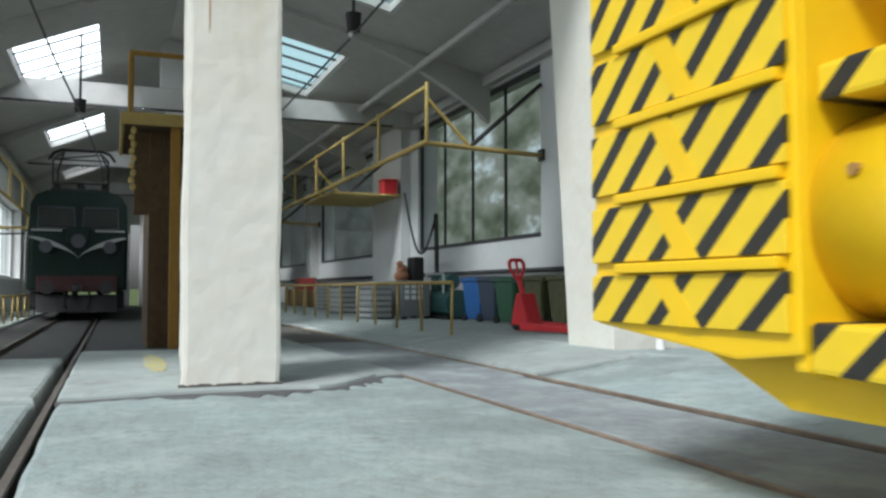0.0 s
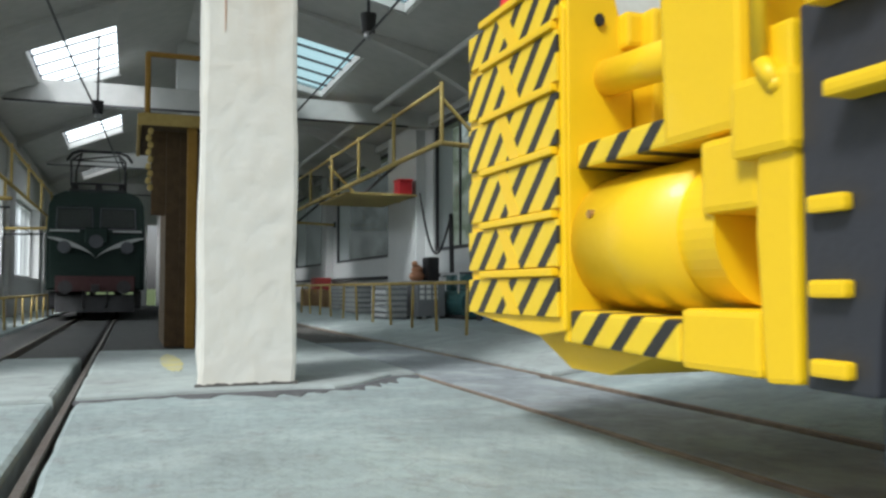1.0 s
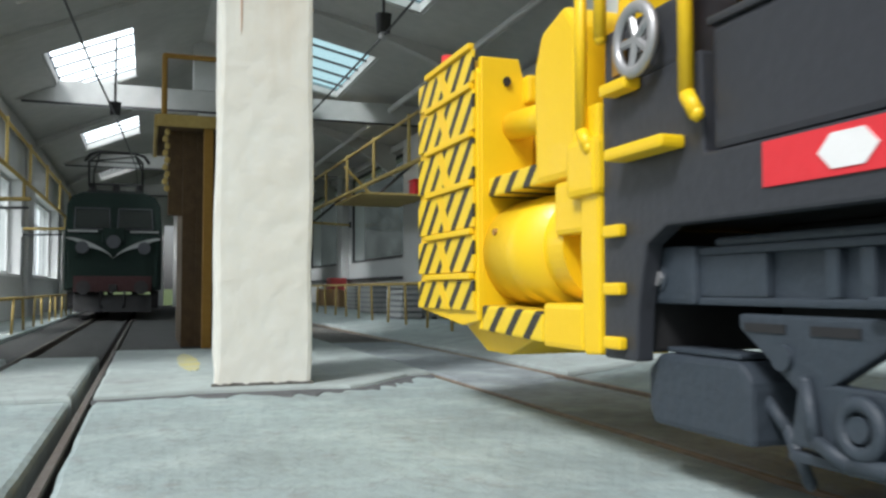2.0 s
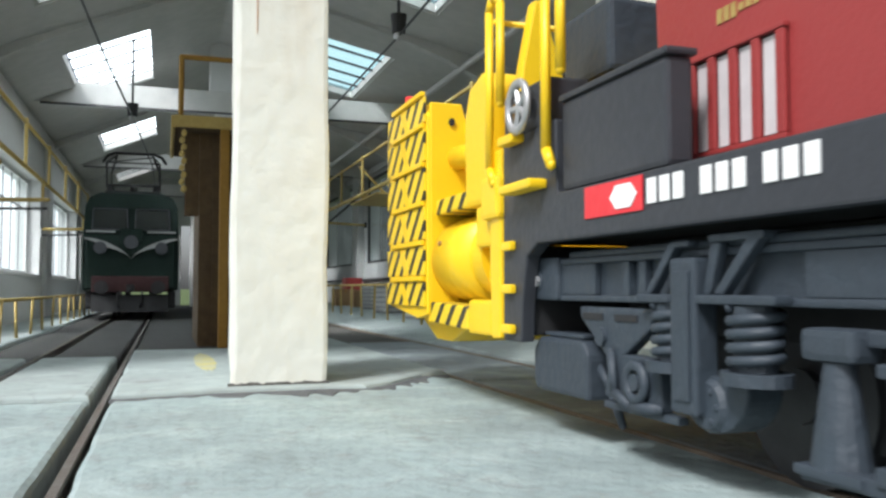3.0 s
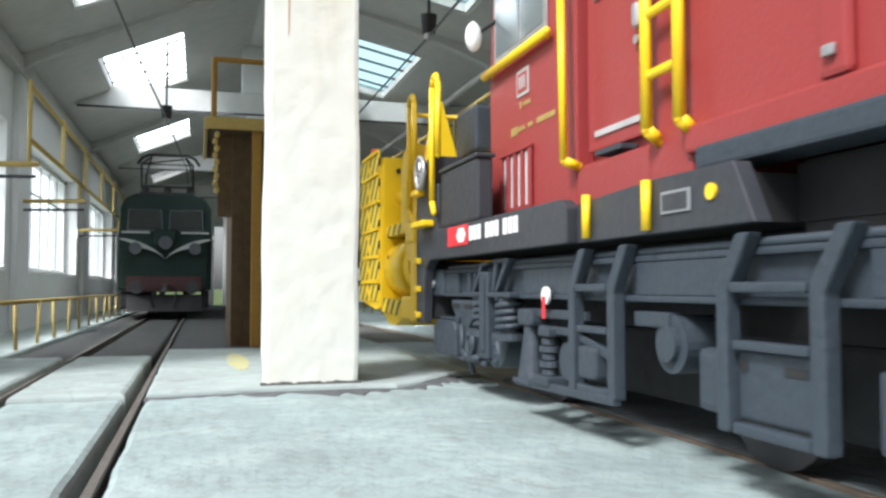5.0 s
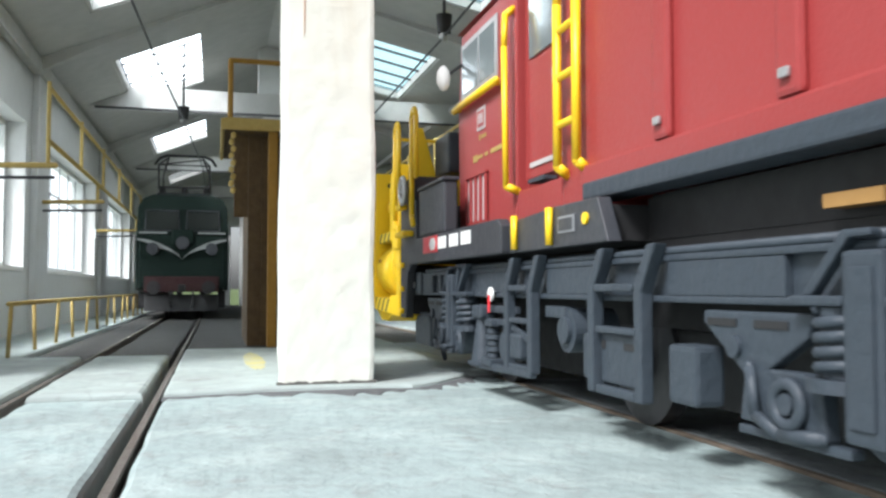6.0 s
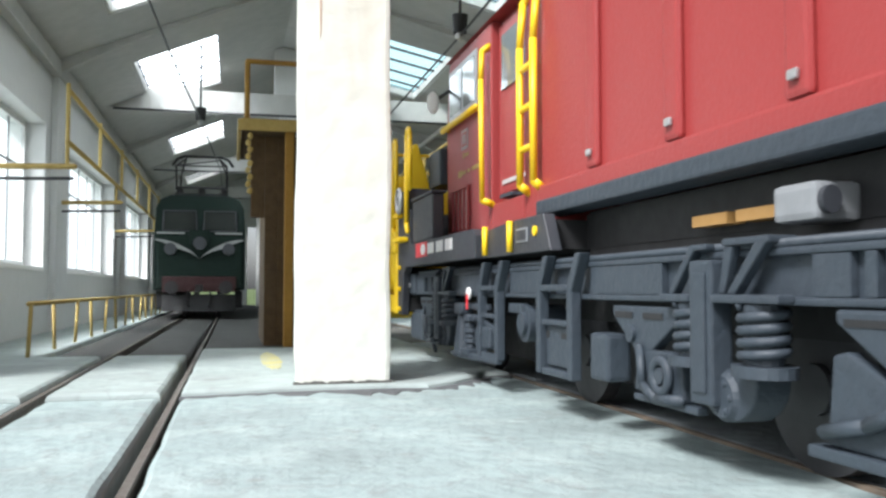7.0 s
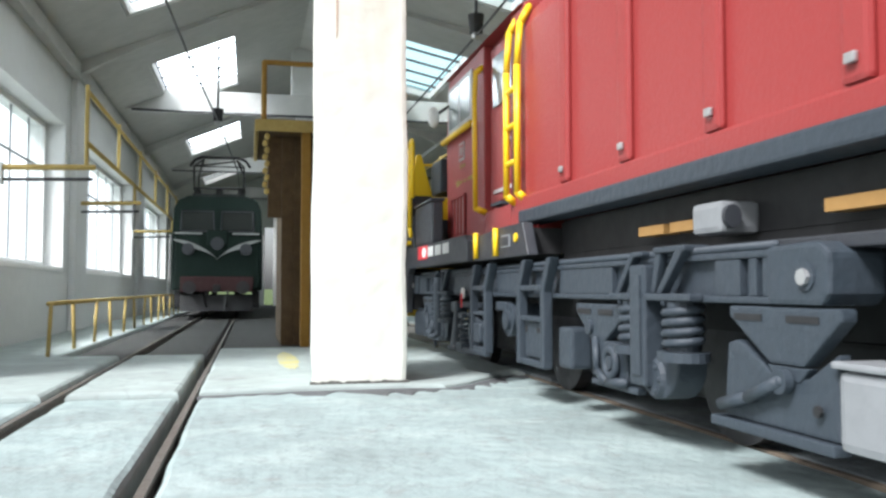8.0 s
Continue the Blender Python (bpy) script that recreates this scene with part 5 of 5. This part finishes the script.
            block("gusset_cap", yc - 0.52, yc - 0.16, 1.20, 1.235, -0.09, 0.1)
            block("spring_shelf", yc - 0.62, yc - 0.11, 0.935, 0.975, -0.13, -0.021)
            block("spring_shelf", yc + 0.11, yc + 0.40, 0.935, 0.975, -0.12, -0.021)
            for yo, r in ((0.2, 0.095), (-0.40, 0.115)):
                tpart("coil_spring", coil(sx * (BX - 0.02), yc + yo, 0.68, 0.925, r, 0.024, 4.4), G, T, "grey coil spring", True)
                tpart("spring_core", rod(B(), (sx * (BX - 0.02), yc + yo, 0.665), (sx * (BX - 0.02), yc + yo, 0.93), r * 0.86, 16), G, T)
                tpart("spring_seat", rod(B(), (sx * (BX - 0.02), yc + yo, 0.61), (sx * (BX - 0.02), yc + yo, 0.662), r + 0.05, 20), G, T)
            # axle box: a rounded casting with a bolted cap
            n = 14
            arc = [(yc - 0.1 + 0.25 * math.cos(math.pi + math.pi * k / n), 0.58 + 0.21 * math.sin(math.pi + math.pi * k / n)) for k in range(n + 1)]
            ab = plate("axle_box", arc + [(yc + 0.15, 0.62), (yc - 0.35, 0.62)], -0.03, 0.2, "grey rounded axle box", 0.02)
            disc("axle_cap", yc - 0.1, 0.49, 0.10, -0.06, -0.03, "", 20, G, ab, 0.12)
            for k in range(6):
                a = k * math.pi / 3
                tpart("cap_bolt", ball(B(), (sx * (BX - 0.06), yc - 0.1 + 0.075 * math.cos(a), 0.49 + 0.075 * math.sin(a)), 0.018, sub=1), G, ab)
            # V-shaped brake hanger in front of the axle, with a ring below it
            hanger = plate("brake_hanger", [(yc + 1.12, 0.90), (yc + 1.12, 0.84), (yc + 0.80, 0.62), (yc + 0.84, 0.42), (yc + 0.28, 0.40), (yc + 0.30, 0.60), (yc + 0.40, 0.66), (yc + 0.62, 0.66), (yc + 0.38, 0.80), (yc + 0.34, 0.90)], -0.03, 0.06, "grey V-shaped brake hanger", 0.015)
            for y in (yc + 0.98, yc + 0.62):
                block("slot", y - 0.13, y + 0.10, 0.83, 0.865, -0.038, -0.031, bev=0, mt=M["black"], parent=hanger)
            tpart("hook_ring", B_ring(0.085, 0.03, sx * (BX - 0.06), yc + 0.48, 0.53), G, hanger, "", True)
            disc("hook_pin", yc + 0.48, 0.53, 0.045, -0.08, -0.03, parent=hanger)
            tpart("brake_rod", pipe(B(), [(sx * (BX - 0.05), yc + 0.74, 0.66), (sx * (BX - 0.07), yc + 0.68, 0.46), (sx * (BX - 0.07), yc + 0.52, 0.40), (sx * (BX - 0.05), yc + 0.28, 0.42)], 0.03), G, hanger, "", True)
            block("foot_bar", yc + 0.15, yc + 0.85, 0.36, 0.40, -0.03, 0.05)
            disc("pivot", yc + 0.86, 0.74, 0.05, -0.06, -0.03, parent=hanger)
        # V brace and lower plate behind the last axle
        endv = plate("brake_hanger", [(-6.66, 0.92), (-6.66, 0.87), (-6.98, 0.67), (-7.22, 0.67), (-7.46, 0.87), (-7.46, 0.92)], -0.04, 0.06, "grey V-shaped brake hanger", 0.015)
        plate("lower_plate", [(-6.58, 0.385), (-6.62, 0.74), (-6.70, 0.76), (-6.98, 0.62), (-7.22, 0.62), (-7.42, 0.74), (-7.42, 0.385)], -0.02, 0.06, "", 0.015, parent=endv)
        plate("arm_web", [(-6.95, 0.665), (-7.25, 0.665), (-7.18, 0.60), (-7.02, 0.60)], -0.03, 0.03, "", 0.008, parent=endv)
        for y in (-6.82, -7.22):
            block("slot", y - 0.11, y + 0.11, 0.855, 0.885, -0.046, -0.041, bev=0, mt=M["black"], parent=endv)
        disc("pivot", -7.10, 0.60, 0.055, -0.09, -0.04, parent=endv)
        tpart("brake_rod", pipe(B(), [(sx * (BX - 0.08), -7.1, 0.60), (sx * (BX - 0.08), -6.85, 0.50), (sx * (BX - 0.06), -6.6, 0.44)], 0.03), G, endv, "", True)
        for y in (-6.86, -7.32):
            disc("rivet", y, 0.50, 0.025, -0.06, -0.04, "", 8, M["black"], endv)
        block("lower_tie", -6.5, -7.42, 0.33, 0.38, -0.06, 0.05)
        plate("sand_box", [(0.80, 0.36), (1.50, 0.36), (1.54, 0.42), (1.54, 0.62), (1.44, 0.70), (0.88, 0.70), (0.80, 0.62)], -0.01, 0.3, "grey sand box", 0.03)
        block("sand_box_lid", 0.9, 1.42, 0.705, 0.73, 0.02, 0.26)
        tpart("sand_pipe", pipe(B(), [(sx * (BX + 0.1), 0.82, 0.55), (sx * (BX + 0.1), 0.7, 0.45), (sx * (BX + 0.14), 0.62, 0.25)], 0.03), G, T, "", True)
        # damper, and the valve stack beside it
        for yd in (-1.12,):
            dm = block("damper_head", yd - 0.13, yd + 0.13, 0.74, 0.86, -0.1, 0.08, "grey damper head", 0.03)
            tpart("damper", rod(B(), (sx * (BX - 0.02), yd, 0.36), (sx * (BX - 0.02), yd, 0.738), 0.12, 18, 0.06), G, dm)
            block("damper_foot", yd - 0.18, yd + 0.14, 0.33, 0.37, -0.14, 0.08, parent=dm)
        block("relay_box", -4.36, -4.62, 0.42, 0.72, -0.06, 0.15, "grey relay box", 0.03)
        for k in range(5):
            tpart("valve_ring", rod(B(), (sx * (BX - 0.05), -1.5, 0.43 + 0.05 * k), (sx * (BX - 0.05), -1.5, 0.47 + 0.05 * k), 0.085 if k % 2 else 0.065, 16), G, T)
        block("valve_base", -1.62, -1.36, 0.36, 0.425, -0.14, 0.05)
        block("valve_top", -1.6, -1.42, 0.685, 0.74, -0.12, 0.05)
        block("pull_rod", -1.25, -2.0, 0.80, 0.86, -0.03, 0.03)
        block("pull_rod", -1.3, -2.0, 0.70, 0.75, -0.05, 0.02)
        plate("tie_strap", [(-1.0, 0.31), (-2.5, 0.35), (-2.5, 0.40), (-1.0, 0.37)], -0.12, -0.05)
        # two hanging frames: uprights that lean back at the top, bars and what they carry
        for ya, yb, solid in ((-1.95, -2.47, False), (-3.52, -4.12, True)):
            for y in (ya, yb):
                plate("bracket", [(y + 0.04, 0.38), (y - 0.04, 0.38), (y - 0.04, 0.98), (y - 0.2, 1.24), (y - 0.11, 1.24), (y + 0.04, 1.02)], -0.12, -0.021, "grey frame bracket", 0.014)
            block("top_bar", ya - 0.06, yb + 0.06, 0.985, 1.03, -0.12, -0.022)
            block("middle_bar", ya - 0.06, yb + 0.06, 0.74, 0.78, -0.11, -0.02)
            block("bottom_bar", ya - 0.06, yb + 0.06, 0.38, 0.43, -0.11, -0.02)
            if solid:
                pl = block("cover_plate", ya - 0.06, yb + 0.06, 0.445, 0.735, -0.06, -0.02, "grey cover plate with holes")
                disc("hole", ya - 0.1, 0.67, 0.03, -0.065, -0.061, "", 10, M["black"], pl)
                block("slot", yb + 0.10, yb + 0.24, 0.65, 0.69, -0.065, -0.061, bev=0, mt=M["black"], parent=pl)
                block("side_box", ya + 0.06, ya + 0.36, 0.42, 0.72, 0.02, 0.2, bev=0.04)
            else:
                block("valve_box", ya - 0.10, ya - 0.33, 0.47, 0.66, -0.12, 0.04, "grey valve box", 0.025)
                plate("slant_strut", [(ya - 0.05, 0.735), (ya - 0.05, 0.68), (yb + 0.05, 0.58), (yb + 0.05, 0.64)], -0.08, -0.03)
                disc("air_cylinder", ya + 0.16, 0.54, 0.12, -0.06, 0.2)
        # motor between the frames
        motor = disc("motor_case", -2.95, 0.72, 0.15, 0.0, 0.4, "grey traction motor casing", 26)
        disc("motor_cap", -2.95, 0.72, 0.09, -0.04, -0.001, "", 20, G, motor)
        block("motor_arm", -2.6, -2.95, 0.80, 0.88, -0.02, 0.1, parent=motor)
    # Black box added to stand for the shade under the frame.
    tpart("under_shade_box", box(B(), -0.85, 0.85, -7.2, 0.6, 0.30, 0.745, 0.03), M["black"], T, "black box added for the shade under the frame")
    # white disc signal with a red tail
    ds = tpart("signal_disc", rod(B(), (BX - 0.08, -1.47, 0.955), (BX - 0.055, -1.47, 0.955), 0.06, 24), M["white"], T, "white disc with a red lower part")
    tpart("signal_tail", box(B(), BX - 0.095, BX - 0.081, -1.47 - 0.02, -1.47 + 0.02, 0.80, 0.95, 0.004), M["brightred"], ds)
    tpart("signal_arm", rod(B(), (BX - 0.056, -1.47, 0.955), (BX + 0.01, -1.47, 0.98), 0.02), M["bogie"], ds)
    tpart("rear_box", box(B(), BX - 0.05, BX + 0.2, -8.2, -7.44, 0.36, 0.68, 0.04), M["tank"], T, "pale grey battery box")
    tpart("rear_box_lid", box(B(), BX - 0.07, BX + 0.22, -8.22, -7.42, 0.685, 0.715, 0.012), M["tank"], T)
    tpart("hanger", box(B(), BX - 0.1, BX + 0.1, -8.0, -7.8, 0.72, 1.25), M["bogie"], T)
    wheels = []
    for off in (2.74, 0.0, -2.78):
        bm = B()
        rod(bm, (-0.72, 0, 0), (0.72, 0, 0), 0.08, 10)
        ws = part("wheelset", bm, M["darkmetal"], T)
        ws.matrix_basis = pose(0, (CEN + off) * KY * U, RW_ * U)
        for sx in (-1, 1):
            part("wheel", rod(B(), (sx * 0.66, 0, 0), (sx * 0.79, 0, 0), RW_, 30), M["darkmetal"], ws)
            part("hub", rod(B(), (sx * 0.80, 0, 0), (sx * 0.84, 0, 0), 0.14, 12), M["darkmetal"], ws)
        wheels.append((ws, (CEN + off) * KY))
    return T, wheels


def barrel(p, q, r, seg):
    """A cylinder along y that is round once the vehicle's stretch is applied."""
    bm = rod(B(), p, q, r, seg)
    for v in bm.verts:
        v.co.x = p[0] + (v.co.x - p[0]) * KZ / KX
    return bm


def coil(x, y, z0, z1, r, t, turns):
    """A coil spring round an upright axis, one swept tube."""
    bm = B()
    n, k = int(turns * 18), 6
    rings = []
    for i in range(n + 1):
        a = 2 * math.pi * turns * i / n
        c, s, z = math.cos(a), math.sin(a), z0 + (z1 - z0) * i / n
        rings.append([bm.verts.new((x + (r + t * math.cos(2 * math.pi * j / k)) * c, y + (r + t * math.cos(2 * math.pi * j / k)) * s, z + t * math.sin(2 * math.pi * j / k))) for j in range(k)])
    for p, q in zip(rings, rings[1:]):
        for j in range(k):
            bm.faces.new((p[j], p[(j + 1) % k], q[(j + 1) % k], q[j]))
    bm.faces.new(rings[0])
    bm.faces.new(rings[-1])
    return bm


def B_ring(r, t, x, y, z):
    """A ring standing in a plane across x."""
    bm = B()
    n, k = 26, 8
    g = [[bm.verts.new((x + t * math.sin(2 * math.pi * j / k), y + (r + t * math.cos(2 * math.pi * j / k)) * math.cos(2 * math.pi * i / n), z + (r + t * math.cos(2 * math.pi * j / k)) * math.sin(2 * math.pi * i / n))) for j in range(k)] for i in range(n)]
    for i in range(n):
        for j in range(k):
            bm.faces.new((g[i][j], g[(i + 1) % n][j], g[(i + 1) % n][(j + 1) % k], g[i][(j + 1) % k]))
    return bm


M["cabglass"] = mat("cab_glass", (0.22, 0.26, 0.27), 0.08, metal=0.3, vary=0.1, bump=0.0)
blower, wheelsets = snow_blower()

ROUTE = [(t, y * KY) for t, y in ((0.0, -1.18), (0.5, -0.27), (1.0, 0.57), (1.5, 1.28), (2.2, 2.34), (2.8, 3.27), (3.0, 3.56), (3.5, 4.31), (4.0, 5.13), (4.5, 5.97), (5.0, 6.77), (5.7, 7.85), (6.5, 8.96), (7.0, 9.49), (7.5, 9.94), (8.0, 10.37))]


def route(t):
    for (a, p), (b, q) in zip(ROUTE, ROUTE[1:]):
        if t <= b:
            return p + (q - p) * (t - a) / (b - a)
    return ROUTE[-1][1]


def motions():
    walk(blower, [(t, pose(TRACK_X * U, y * U, 0)) for t, y in ROUTE])
    for ws, off in wheelsets:
        rows = []
        for k in range(41):
            t = k * 0.2
            rows.append((t, pose(0, off * U, RW_ * U, -math.degrees(route(t) / RW_))))
        walk(ws, rows)


motions()
